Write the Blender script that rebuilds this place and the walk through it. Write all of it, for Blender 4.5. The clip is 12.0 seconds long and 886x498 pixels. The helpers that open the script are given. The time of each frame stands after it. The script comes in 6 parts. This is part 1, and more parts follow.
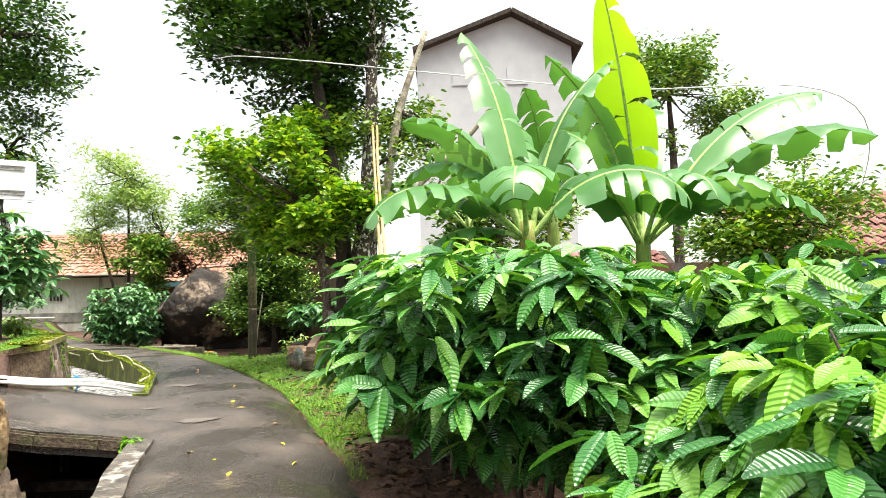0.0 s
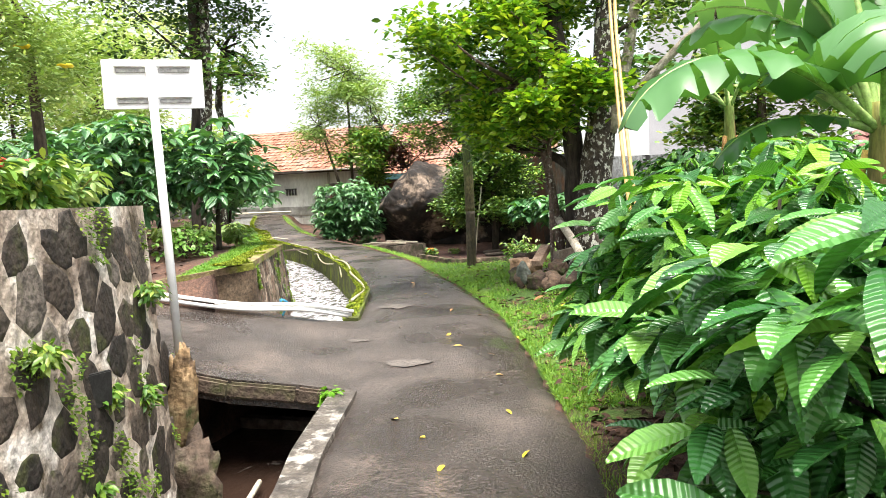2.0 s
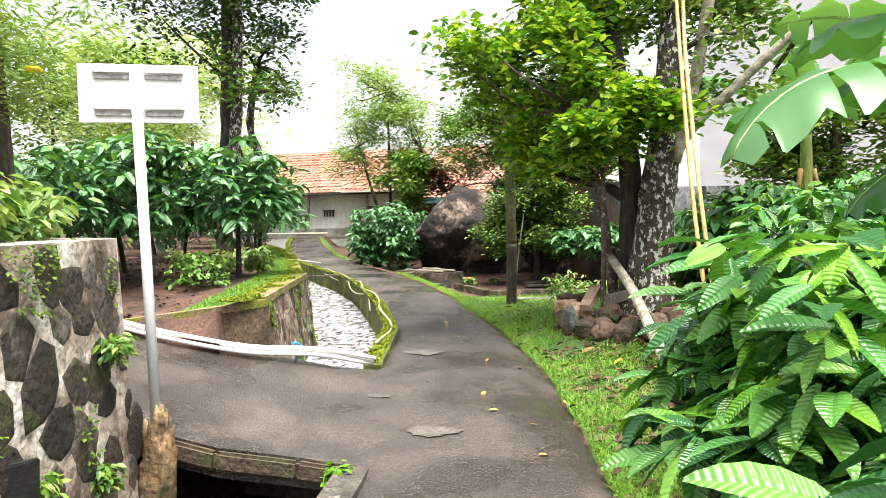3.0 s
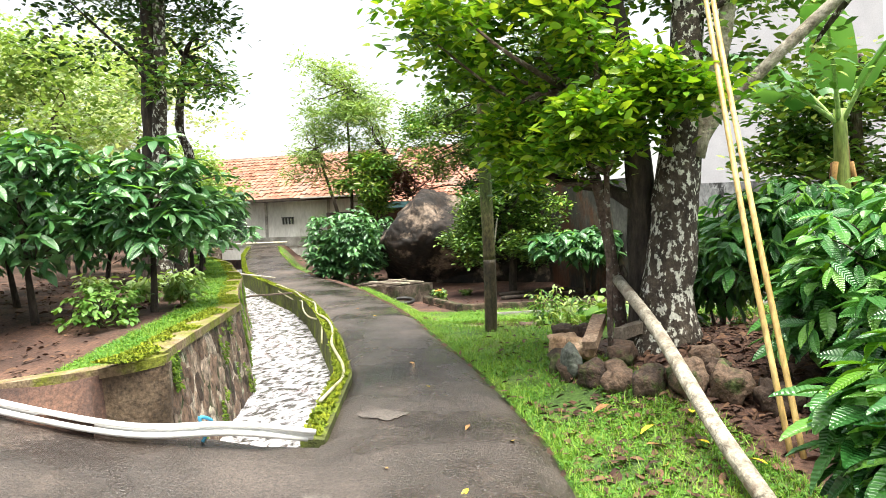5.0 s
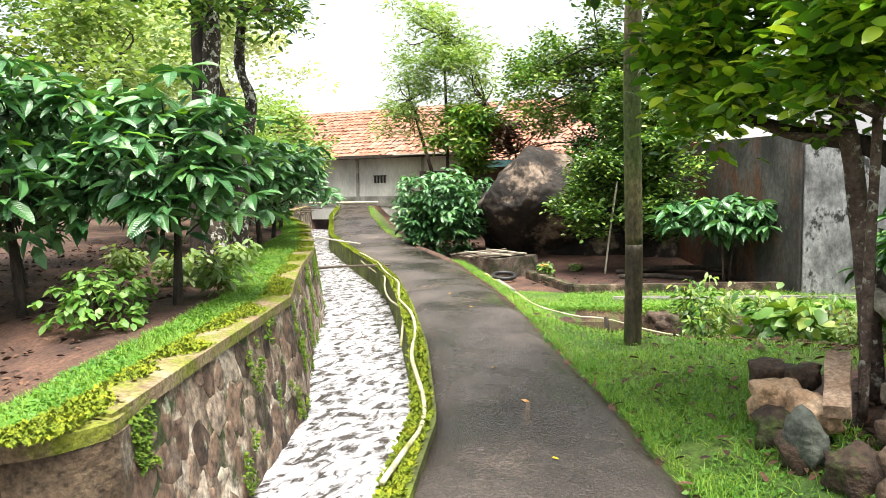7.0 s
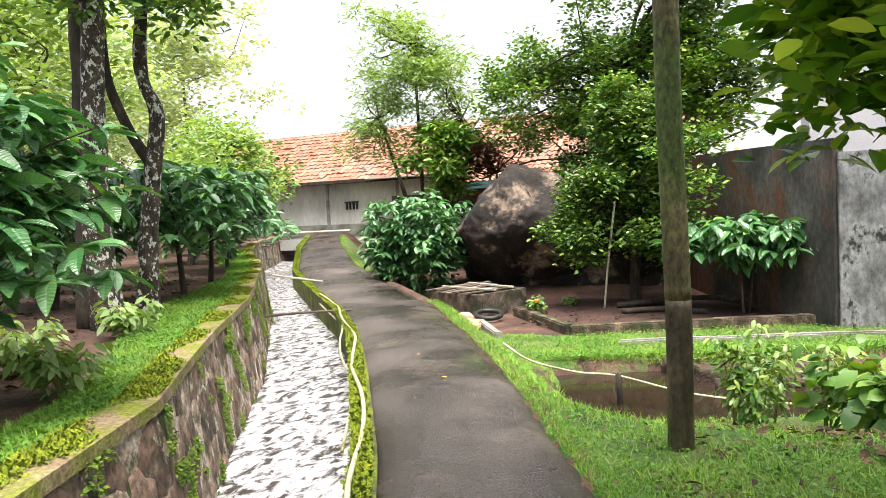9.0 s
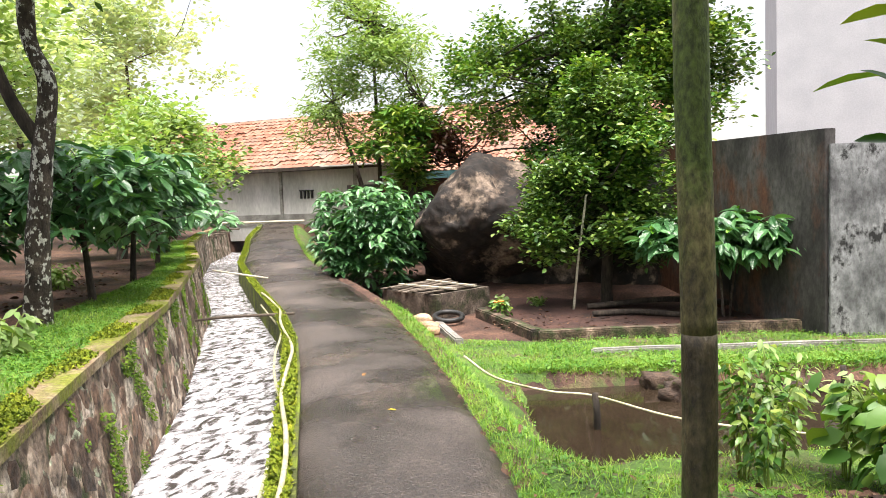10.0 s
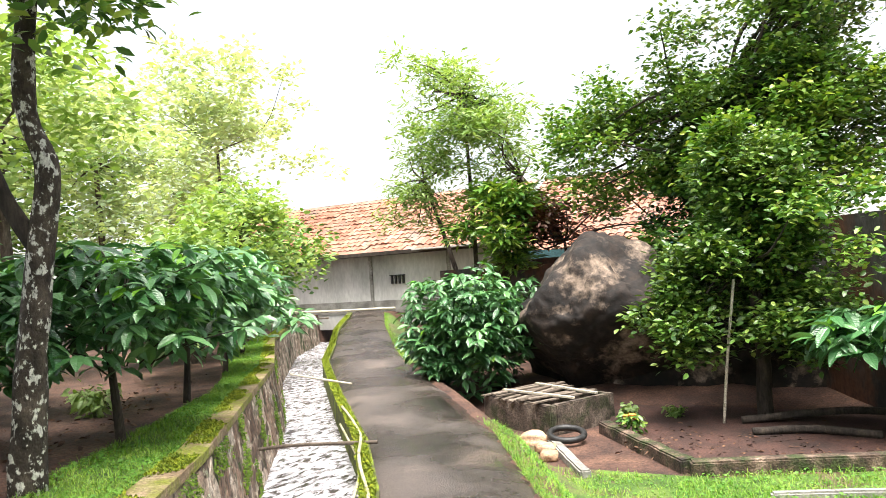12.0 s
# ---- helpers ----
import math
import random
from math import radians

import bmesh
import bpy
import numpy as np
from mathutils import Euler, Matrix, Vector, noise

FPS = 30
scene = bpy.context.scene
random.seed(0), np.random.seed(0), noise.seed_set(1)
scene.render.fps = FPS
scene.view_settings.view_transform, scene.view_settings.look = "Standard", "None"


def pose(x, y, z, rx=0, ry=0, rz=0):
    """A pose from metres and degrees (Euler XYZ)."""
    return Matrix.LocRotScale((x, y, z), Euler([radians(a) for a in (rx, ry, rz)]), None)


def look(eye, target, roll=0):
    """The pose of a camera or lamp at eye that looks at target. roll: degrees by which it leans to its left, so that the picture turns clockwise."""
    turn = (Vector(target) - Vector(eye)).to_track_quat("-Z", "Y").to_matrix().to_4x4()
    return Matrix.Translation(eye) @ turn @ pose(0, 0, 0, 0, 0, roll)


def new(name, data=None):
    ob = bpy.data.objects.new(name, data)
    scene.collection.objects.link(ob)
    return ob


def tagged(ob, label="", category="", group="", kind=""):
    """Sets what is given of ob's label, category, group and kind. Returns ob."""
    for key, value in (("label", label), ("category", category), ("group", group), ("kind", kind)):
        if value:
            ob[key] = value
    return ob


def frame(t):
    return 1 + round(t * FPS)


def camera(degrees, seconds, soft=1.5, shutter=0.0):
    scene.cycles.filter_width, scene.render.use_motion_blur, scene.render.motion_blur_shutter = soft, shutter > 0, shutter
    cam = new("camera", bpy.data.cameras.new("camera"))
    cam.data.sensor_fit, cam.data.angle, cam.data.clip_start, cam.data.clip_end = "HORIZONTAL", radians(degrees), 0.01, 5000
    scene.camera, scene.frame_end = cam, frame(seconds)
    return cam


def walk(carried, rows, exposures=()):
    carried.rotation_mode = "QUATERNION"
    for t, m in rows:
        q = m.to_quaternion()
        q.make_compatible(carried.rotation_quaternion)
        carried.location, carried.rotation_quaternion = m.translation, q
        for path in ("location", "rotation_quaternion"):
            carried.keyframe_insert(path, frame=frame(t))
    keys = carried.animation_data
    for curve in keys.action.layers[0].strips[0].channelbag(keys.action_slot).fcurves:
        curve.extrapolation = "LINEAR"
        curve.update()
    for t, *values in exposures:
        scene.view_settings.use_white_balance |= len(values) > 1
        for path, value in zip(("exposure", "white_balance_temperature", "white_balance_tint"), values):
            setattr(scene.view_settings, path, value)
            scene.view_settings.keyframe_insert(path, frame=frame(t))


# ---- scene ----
cam = camera(62.2, 12.0, 0.8)
PATH = [
    (0, (-0.045, 0.382, 1.176), (-0.054, 2.376, 1.327), -1.3),
    (0.5, (-0.094, 0.815, 1.274), (-0.27, 2.806, 1.314), -3.3),
    (1, (-0.217, 1.356, 1.33), (-0.465, 3.341, 1.361), -3.2),
    (1.5, (-0.336, 1.692, 1.422), (-0.713, 3.655, 1.359), -2.4),
    (2, (-0.457, 2.226, 1.489), (-1.054, 4.129, 1.341), -2.4),
    (2.5, (-0.658, 2.754, 1.552), (-1.252, 4.658, 1.404), -0.6),
    (3, (-0.741, 3.211, 1.591), (-1.439, 5.084, 1.508), -0.8),
    (3.2, (-0.801, 3.364, 1.637), (-1.47, 5.244, 1.501), -0.7),
    (4.8, (-1.245, 4.783, 1.747), (-1.859, 6.683, 1.632), -1.0),
    (5, (-1.341, 5.019, 1.729), (-1.959, 6.919, 1.647), -2.2),
    (5.5, (-1.61, 5.528, 1.76), (-2.212, 7.43, 1.609), -1.6),
    (6, (-1.804, 6.087, 1.78), (-2.539, 7.943, 1.654), -3.1),
    (6.3, (-2.021, 6.434, 1.747), (-2.769, 8.277, 1.54), -2.1),
    (6.5, (-2.13, 6.712, 1.753), (-2.952, 8.527, 1.578), -1.8),
    (7, (-2.376, 7.36, 1.8), (-3.235, 9.157, 1.614), -1.2),
    (7.2, (-2.467, 7.64, 1.816), (-3.349, 9.415, 1.55), -1.8),
    (8.8, (-3.036, 9.243, 1.831), (-3.871, 11.053, 1.678), -1.7),
    (9, (-3.138, 9.467, 1.851), (-3.958, 11.287, 1.724), -3.0),
    (9.5, (-3.315, 10.028, 1.867), (-4.011, 11.9, 1.759), -2.7),
    (10, (-3.543, 10.619, 1.879), (-4.268, 12.476, 1.718), -2.3),
    (10.5, (-3.849, 11.058, 1.949), (-4.552, 12.92, 1.755), -1.1),
    (11, (-4.033, 11.501, 1.928), (-4.8, 13.345, 1.81), -1.8),
    (11.5, (-4.259, 12.067, 1.959), (-5.023, 13.908, 1.792), -0.7),
    (12, (-4.518, 12.443, 2.097), (-5.464, 14.204, 2.156), -3.9),
]
walk(cam, [(t, look(eye, target, roll)) for t, eye, target, roll in PATH], [(0.0, 1.52, 6700, 9), (2.5, 1.55, 6450, 13), (5.0, 1.56, 6550, 10), (8.5, 1.5, 6500, 12), (9.5, 1.42, 6500, 14), (10.2, 1.46, 6500, 17), (10.8, 1.82, 6300, 22), (11.5, 1.88, 6250, 22), (12.0, 1.64, 6450, 14)])

# ---- light ----
world = bpy.data.worlds.new("overcast_sky")
scene.world = world
world.use_nodes = True
wn, wl = world.node_tree.nodes, world.node_tree.links
wn.clear()
sky = wn.new("ShaderNodeTexSky")
sky.sky_type = "NISHITA"
sky.sun_disc = False
sky.sun_elevation = radians(74)
sky.sun_rotation = radians(135)
sky.air_density, sky.dust_density = 1.0, 4.0
clouds = wn.new("ShaderNodeBackground")
clouds.inputs[0].default_value = (1.0, 0.99, 0.9, 1)
clouds.inputs[1].default_value = 0.31
blue = wn.new("ShaderNodeBackground")
blue.inputs[1].default_value = 0.05
both = wn.new("ShaderNodeAddShader")
out = wn.new("ShaderNodeOutputWorld")
wl.new(sky.outputs[0], blue.inputs[0])
wl.new(clouds.outputs[0], both.inputs[0])
wl.new(blue.outputs[0], both.inputs[1])
wl.new(both.outputs[0], out.inputs[0])
sun_data = bpy.data.lights.new("sun", "SUN")
sun_data.energy, sun_data.angle, sun_data.color = 4.1, radians(48), (1.0, 0.97, 0.88)
sun = new("sun", sun_data)
sun.matrix_world = look((4, 7, 20), (0, 11, 0))


# ---- materials ----
def material(name, stops, scale=3.0, detail=6.0, rough=0.7, bump=0.3, bump_scale=30.0, island=0.0, stain=None, stain_scale=1.2, stain_cut=(0.5, 0.62), coat=0.0, translucent=0.0, spec=0.5, stretch=(1, 1, 1), metal=0.0, grain=0.45, wet=0.0, veins=0.0):
    """Two scales of noise over a colour ramp, a patchy stain, and relief."""
    m = bpy.data.materials.new(name)
    m.use_nodes = True
    n, l = m.node_tree.nodes, m.node_tree.links
    b = n["Principled BSDF"]
    b.inputs["Roughness"].default_value = rough
    b.inputs["Specular IOR Level"].default_value = spec
    b.inputs["Metallic"].default_value = metal
    b.inputs["Coat Weight"].default_value = coat
    geo = n.new("ShaderNodeNewGeometry")
    mp = n.new("ShaderNodeMapping")
    mp.inputs["Scale"].default_value = stretch
    l.new(geo.outputs["Position"], mp.inputs[0])
    tex = n.new("ShaderNodeTexNoise")
    tex.inputs["Scale"].default_value, tex.inputs["Detail"].default_value = scale, detail
    l.new(mp.outputs[0], tex.inputs["Vector"])
    ramp = n.new("ShaderNodeValToRGB")
    lo, hi = 0.3, 0.7
    e = ramp.color_ramp.elements
    while len(e) < len(stops):
        e.new(0.5)
    for i, c in enumerate(stops):
        e[i].position = lo + (hi - lo) * i / max(1, len(stops) - 1)
        e[i].color = (*c, 1)
    l.new(tex.outputs["Fac"], ramp.inputs[0])
    col = ramp.outputs[0]
    if island:
        info = n.new("ShaderNodeObjectInfo")
        add = n.new("ShaderNodeMath")
        add.operation = "ADD"
        l.new(geo.outputs["Random Per Island"], add.inputs[0])
        l.new(info.outputs["Random"], add.inputs[1])
        fr = n.new("ShaderNodeMath")
        fr.operation = "FRACT"
        l.new(add.outputs[0], fr.inputs[0])
        mix = n.new("ShaderNodeMix")
        mix.data_type = "RGBA"
        mix.inputs[0].default_value = island
        r2 = n.new("ShaderNodeValToRGB")
        e2 = r2.color_ramp.elements
        while len(e2) < len(stops):
            e2.new(0.5)
        for i, c in enumerate(stops):
            e2[i].position = i / max(1, len(stops) - 1)
            e2[i].color = (*c, 1)
        l.new(fr.outputs[0], r2.inputs[0])
        l.new(col, mix.inputs[6])
        l.new(r2.outputs[0], mix.inputs[7])
        col = mix.outputs[2]
    if stain:
        t2 = n.new("ShaderNodeTexNoise")
        t2.inputs["Scale"].default_value, t2.inputs["Detail"].default_value = stain_scale, 8
        t2.inputs["Roughness"].default_value = 0.65
        l.new(mp.outputs[0], t2.inputs["Vector"])
        mr = n.new("ShaderNodeMapRange")
        mr.inputs[1].default_value, mr.inputs[2].default_value = stain_cut
        l.new(t2.outputs["Fac"], mr.inputs[0])
        mix = n.new("ShaderNodeMix")
        mix.data_type = "RGBA"
        mix.inputs[7].default_value = (*stain, 1)
        l.new(mr.outputs[0], mix.inputs[0])
        l.new(col, mix.inputs[6])
        col = mix.outputs[2]
    if bump and grain:
        tg = n.new("ShaderNodeTexNoise")
        tg.inputs["Scale"].default_value, tg.inputs["Detail"].default_value = bump_scale * 0.8, 6
        tg.inputs["Roughness"].default_value = 0.7
        l.new(mp.outputs[0], tg.inputs["Vector"])
        rg = n.new("ShaderNodeMapRange")
        rg.inputs[1].default_value, rg.inputs[2].default_value = 0.35, 0.65
        rg.inputs[3].default_value, rg.inputs[4].default_value = 1 - grain, 1 + grain * 0.6
        l.new(tg.outputs["Fac"], rg.inputs[0])
        mg = n.new("ShaderNodeVectorMath")
        mg.operation = "SCALE"
        l.new(col, mg.inputs[0])
        l.new(rg.outputs[0], mg.inputs["Scale"])
        col = mg.outputs[0]
    l.new(col, b.inputs["Base Color"])
    if bump:
        t3 = n.new("ShaderNodeTexNoise")
        t3.inputs["Scale"].default_value, t3.inputs["Detail"].default_value = bump_scale, 5
        l.new(mp.outputs[0], t3.inputs["Vector"])
        bp = n.new("ShaderNodeBump")
        bp.inputs["Strength"].default_value = bump
        bp.inputs["Distance"].default_value = 0.02
        l.new(t3.outputs["Fac"], bp.inputs["Height"])
        l.new(bp.outputs[0], b.inputs["Normal"])
    if veins:
        uv = n.new("ShaderNodeUVMap")
        sep = n.new("ShaderNodeSeparateXYZ")
        l.new(uv.outputs[0], sep.inputs[0])

        def calc(op, a, c=0.0):
            q = n.new("ShaderNodeMath")
            q.operation = op
            for i, e in enumerate((a, c)):
                if isinstance(e, float):
                    q.inputs[i].default_value = e
                else:
                    l.new(e, q.inputs[i])
            return q.outputs[0]

        side = calc("ABSOLUTE", sep.outputs[0])
        wave = calc("SINE", calc("MULTIPLY", calc("SUBTRACT", sep.outputs[1], calc("MULTIPLY", side, 0.55)), 78.0))
        height = calc("ADD", wave, calc("MULTIPLY", calc("MINIMUM", side, 0.04), 60.0))
        vb = n.new("ShaderNodeBump")
        vb.inputs["Strength"].default_value, vb.inputs["Distance"].default_value = veins, 0.006
        l.new(height, vb.inputs["Height"])
        l.new(vb.outputs[0], b.inputs["Normal"])
    if wet:
        tw = n.new("ShaderNodeTexNoise")
        tw.inputs["Scale"].default_value, tw.inputs["Detail"].default_value = 0.8, 8
        l.new(mp.outputs[0], tw.inputs["Vector"])
        rw = n.new("ShaderNodeMapRange")
        rw.inputs[1].default_value, rw.inputs[2].default_value = 0.38, 0.62
        rw.inputs[3].default_value, rw.inputs[4].default_value = rough - wet, rough + 0.25
        l.new(tw.outputs["Fac"], rw.inputs[0])
        l.new(rw.outputs[0], b.inputs["Roughness"])
    if translucent:
        tr = n.new("ShaderNodeBsdfTranslucent")
        br = n.new("ShaderNodeMix")
        br.data_type, br.blend_type = "RGBA", "MULTIPLY"
        br.inputs[0].default_value = 1.0
        br.inputs[7].default_value = (1.0, 1.0, 0.35, 1)
        l.new(col, br.inputs[6])
        l.new(br.outputs[2], tr.inputs[0])
        ms = n.new("ShaderNodeMixShader")
        ms.inputs[0].default_value = translucent
        l.new(b.outputs[0], ms.inputs[1])
        l.new(tr.outputs[0], ms.inputs[2])
        l.new(ms.outputs[0], n["Material Output"].inputs["Surface"])
    return m


ASPHALT = material("asphalt", [(0.024, 0.018, 0.015), (0.051, 0.039, 0.032), (0.091, 0.07, 0.058)], 0.8, 14, 0.36, 0.8, 55, stain=(0.16, 0.122, 0.1), stain_scale=1.1, stain_cut=(0.54, 0.76), grain=0.75, wet=0.3, spec=0.75)
GRASS_SOIL = material("lawn_soil", [(0.03, 0.065, 0.01), (0.06, 0.125, 0.015), (0.12, 0.18, 0.028)], 2.4, 10, 0.9, 0.9, 40, stain=(0.11, 0.075, 0.042), stain_scale=1.3, stain_cut=(0.5, 0.62))
SOIL = material("red_soil", [(0.04, 0.019, 0.013), (0.085, 0.042, 0.028), (0.15, 0.078, 0.05)], 2.2, 12, 0.85, 0.9, 35, grain=0.6)
GRASS = material("grass_blades", [(0.045, 0.14, 0.009), (0.105, 0.265, 0.018), (0.22, 0.4, 0.04), (0.4, 0.5, 0.08)], 1.5, 6, 0.5, 0, island=0.65, translucent=0.25, spec=0.4)
MOSS = material("moss", [(0.09, 0.15, 0.008), (0.2, 0.27, 0.01), (0.38, 0.4, 0.018)], 8, 6, 0.95, 1.0, 80, island=0.4)
MORTAR = material("weathered_mortar", [(0.06, 0.038, 0.025), (0.28, 0.21, 0.155), (0.6, 0.53, 0.44)], 5, 14, 0.9, 1.0, 22, stain=(0.035, 0.05, 0.01), stain_scale=2.4, stain_cut=(0.52, 0.6), grain=0.7)
PALE_MORTAR = material("pale_lime_mortar", [(0.1, 0.062, 0.04), (0.45, 0.37, 0.3), (0.8, 0.75, 0.69)], 3.2, 14, 0.9, 1.0, 20, stain=(0.07, 0.05, 0.028), stain_scale=2.4, stain_cut=(0.53, 0.64), grain=0.5)
STONE = material("wet_river_stone", [(0.018, 0.011, 0.007), (0.1, 0.058, 0.038), (0.25, 0.165, 0.115), (0.5, 0.44, 0.36)], 7, 12, 0.7, 1.0, 18, island=0.75, stain=(0.36, 0.4, 0.28), stain_scale=3.4, stain_cut=(0.59, 0.64), grain=0.8)
DARK_STONE = material("dark_basalt", [(0.008, 0.006, 0.005), (0.03, 0.021, 0.015), (0.075, 0.055, 0.04), (0.2, 0.17, 0.145)], 7, 12, 0.75, 1.0, 25, island=0.75, stain=(0.045, 0.05, 0.012), stain_scale=3.2, stain_cut=(0.54, 0.64), grain=0.7)
CONCRETE = material("grey_concrete", [(0.14, 0.13, 0.115), (0.26, 0.25, 0.225), (0.38, 0.37, 0.34)], 2.5, 9, 0.85, 0.5, 50, stain=(0.09, 0.075, 0.05), stain_scale=1.1, stain_cut=(0.55, 0.68))
KERB = material("mossy_kerb", [(0.04, 0.045, 0.015), (0.08, 0.095, 0.02), (0.13, 0.15, 0.025)], 6, 8, 0.95, 0.9, 50, stain=(0.16, 0.22, 0.012), stain_scale=2.4, stain_cut=(0.5, 0.62))
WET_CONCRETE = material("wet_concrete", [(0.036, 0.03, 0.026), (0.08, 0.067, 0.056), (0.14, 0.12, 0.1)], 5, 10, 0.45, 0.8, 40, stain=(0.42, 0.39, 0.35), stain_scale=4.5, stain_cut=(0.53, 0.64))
PLASTER_BROWN = material("stained_plaster", [(0.035, 0.024, 0.014), (0.1, 0.066, 0.04), (0.2, 0.145, 0.095)], 2.6, 12, 0.9, 0.8, 30, stain=(0.32, 0.28, 0.22), stain_scale=2.2, stain_cut=(0.57, 0.66), grain=0.6)
OLD_CEMENT = material("old_cement", [(0.035, 0.026, 0.02), (0.1, 0.076, 0.058), (0.2, 0.16, 0.125)], 4, 12, 0.9, 0.8, 35, stain=(0.035, 0.04, 0.015), stain_scale=2.2, stain_cut=(0.52, 0.62), grain=0.6)
COPING = material("mossy_mortar_coping", [(0.13, 0.085, 0.045), (0.24, 0.17, 0.1), (0.34, 0.27, 0.17)], 4, 10, 0.95, 0.8, 40, stain=(0.17, 0.19, 0.018), stain_scale=2.2, stain_cut=(0.45, 0.58))
SLAB_EDGE = material("stained_slab_edge", [(0.045, 0.03, 0.022), (0.1, 0.07, 0.05), (0.2, 0.155, 0.12)], 4, 10, 0.9, 0.9, 30, stain=(0.05, 0.055, 0.015), stain_scale=2, stain_cut=(0.54, 0.66))
WALL_GREY = material("rendered_wall", [(0.32, 0.315, 0.295), (0.52, 0.51, 0.485), (0.62, 0.61, 0.58)], 0.8, 9, 0.9, 0.3, 14, stain=(0.24, 0.2, 0.16), stain_scale=0.6, stain_cut=(0.55, 0.7), stretch=(1, 1, 0.35), grain=0.15)
# Grey tones lowered in place of tree shade by the terrace; stains separate.
WALL_DARK = material("damp_stained_wall", [(0.02, 0.019, 0.018), (0.055, 0.051, 0.048), (0.12, 0.112, 0.104)], 1.6, 12, 0.9, 0.4, 20, stain=(0.12, 0.05, 0.028), stain_scale=0.9, stain_cut=(0.48, 0.6), stretch=(1, 1, 0.5), grain=0.4)
WALL_PALE = material("peeling_white_wall", [(0.04, 0.04, 0.042), (0.22, 0.225, 0.23), (0.5, 0.51, 0.52)], 2.6, 14, 0.9, 0.4, 20, stain=(0.025, 0.025, 0.025), stain_scale=2.6, stain_cut=(0.53, 0.6), stretch=(1, 1, 0.6), grain=0.4)
WHITE_WALL = material("white_paint", [(0.42, 0.43, 0.455), (0.5, 0.51, 0.53)], 1, 5, 0.8, 0.1, 20, grain=0.1)
TILE = material("clay_roof_tile", [(0.22, 0.088, 0.052), (0.36, 0.155, 0.1), (0.48, 0.26, 0.185)], 1.2, 8, 0.85, 0.4, 30, island=0.6, stain=(0.22, 0.17, 0.14), stain_scale=0.8, stain_cut=(0.52, 0.7))
DARK_TILE = material("brown_roof_tile", [(0.12, 0.05, 0.045), (0.2, 0.085, 0.07), (0.3, 0.15, 0.12)], 1.5, 8, 0.8, 0.4, 30, island=0.55)
BARK = material("grey_brown_bark", [(0.025, 0.017, 0.012), (0.07, 0.05, 0.037), (0.14, 0.11, 0.085)], 8, 8, 0.95, 1.0, 40, stretch=(1, 1, 0.3), stain=(0.2, 0.17, 0.14), stain_scale=7, stain_cut=(0.56, 0.64))
LICHEN_BARK = material("lichen_bark", [(0.018, 0.014, 0.01), (0.05, 0.038, 0.027), (0.1, 0.08, 0.06)], 7, 8, 0.95, 1.0, 40, stain=(0.5, 0.5, 0.44), stain_scale=16, stain_cut=(0.53, 0.57), stretch=(1, 1, 0.7))
DARK_BARK = material("dark_wet_bark", [(0.018, 0.014, 0.011), (0.045, 0.035, 0.027), (0.08, 0.06, 0.045)], 9, 8, 0.95, 1.0, 40, stretch=(1, 1, 0.3))
MOTTLED_BARK = material("mottled_pinkish_bark", [(0.05, 0.034, 0.026), (0.12, 0.082, 0.066), (0.2, 0.15, 0.125)], 7, 9, 0.95, 1.0, 40, stain=(0.42, 0.4, 0.34), stain_scale=13, stain_cut=(0.56, 0.61))
PALE_BARK = material("pale_branch_bark", [(0.2, 0.17, 0.13), (0.38, 0.34, 0.27), (0.52, 0.48, 0.4)], 9, 8, 0.9, 0.7, 40, stain=(0.16, 0.11, 0.08), stain_scale=4, stain_cut=(0.55, 0.64))
GREEN_POST = material("mossy_bamboo", [(0.075, 0.06, 0.025), (0.15, 0.13, 0.05), (0.24, 0.21, 0.1)], 5, 12, 0.7, 0.6, 40, stain=(0.07, 0.105, 0.016), stain_scale=2.2, stain_cut=(0.47, 0.6), stretch=(1, 1, 0.5), grain=0.7)
DARK_POST = material("wet_bamboo", [(0.025, 0.018, 0.01), (0.06, 0.045, 0.024), (0.11, 0.085, 0.045)], 7, 12, 0.55, 0.6, 40, stretch=(1, 1, 0.5), stain=(0.05, 0.07, 0.014), stain_scale=3, stain_cut=(0.55, 0.65), grain=0.7)
BAMBOO = material("dry_bamboo", [(0.38, 0.25, 0.08), (0.52, 0.36, 0.13), (0.62, 0.46, 0.2)], 6, 6, 0.5, 0.2, 40, stretch=(1, 1, 0.2))
PALE_STICK = material("bleached_stick", [(0.42, 0.37, 0.28), (0.6, 0.55, 0.45)], 12, 6, 0.7, 0.3, 60)
SAWN = material("sawn_timber", [(0.2, 0.12, 0.075), (0.32, 0.21, 0.14), (0.46, 0.33, 0.24)], 5, 8, 0.85, 0.5, 50)
OLD_WOOD = material("weathered_board", [(0.05, 0.036, 0.026), (0.13, 0.1, 0.075), (0.24, 0.2, 0.16)], 8, 8, 0.9, 0.6, 60, island=0.5)
PVC = material("white_pvc", [(0.72, 0.72, 0.7), (0.82, 0.82, 0.81)], 5, 6, 0.4, 0.05, 30, grain=0.05)
HOSE = material("cream_hose", [(0.4, 0.38, 0.24), (0.6, 0.56, 0.38)], 5, 6, 0.5, 0.1, 40, stain=(0.2, 0.2, 0.06), stain_scale=4, stain_cut=(0.52, 0.65))
SIGN_WHITE = material("sign_paint", [(0.78, 0.79, 0.8), (0.84, 0.85, 0.86)], 6, 5, 0.5, 0.05, 40, grain=0.05)
SIGN_GREY = material("sign_shadow_gap", [(0.3, 0.3, 0.3), (0.4, 0.4, 0.39)], 8, 5, 0.7, 0.1, 40)
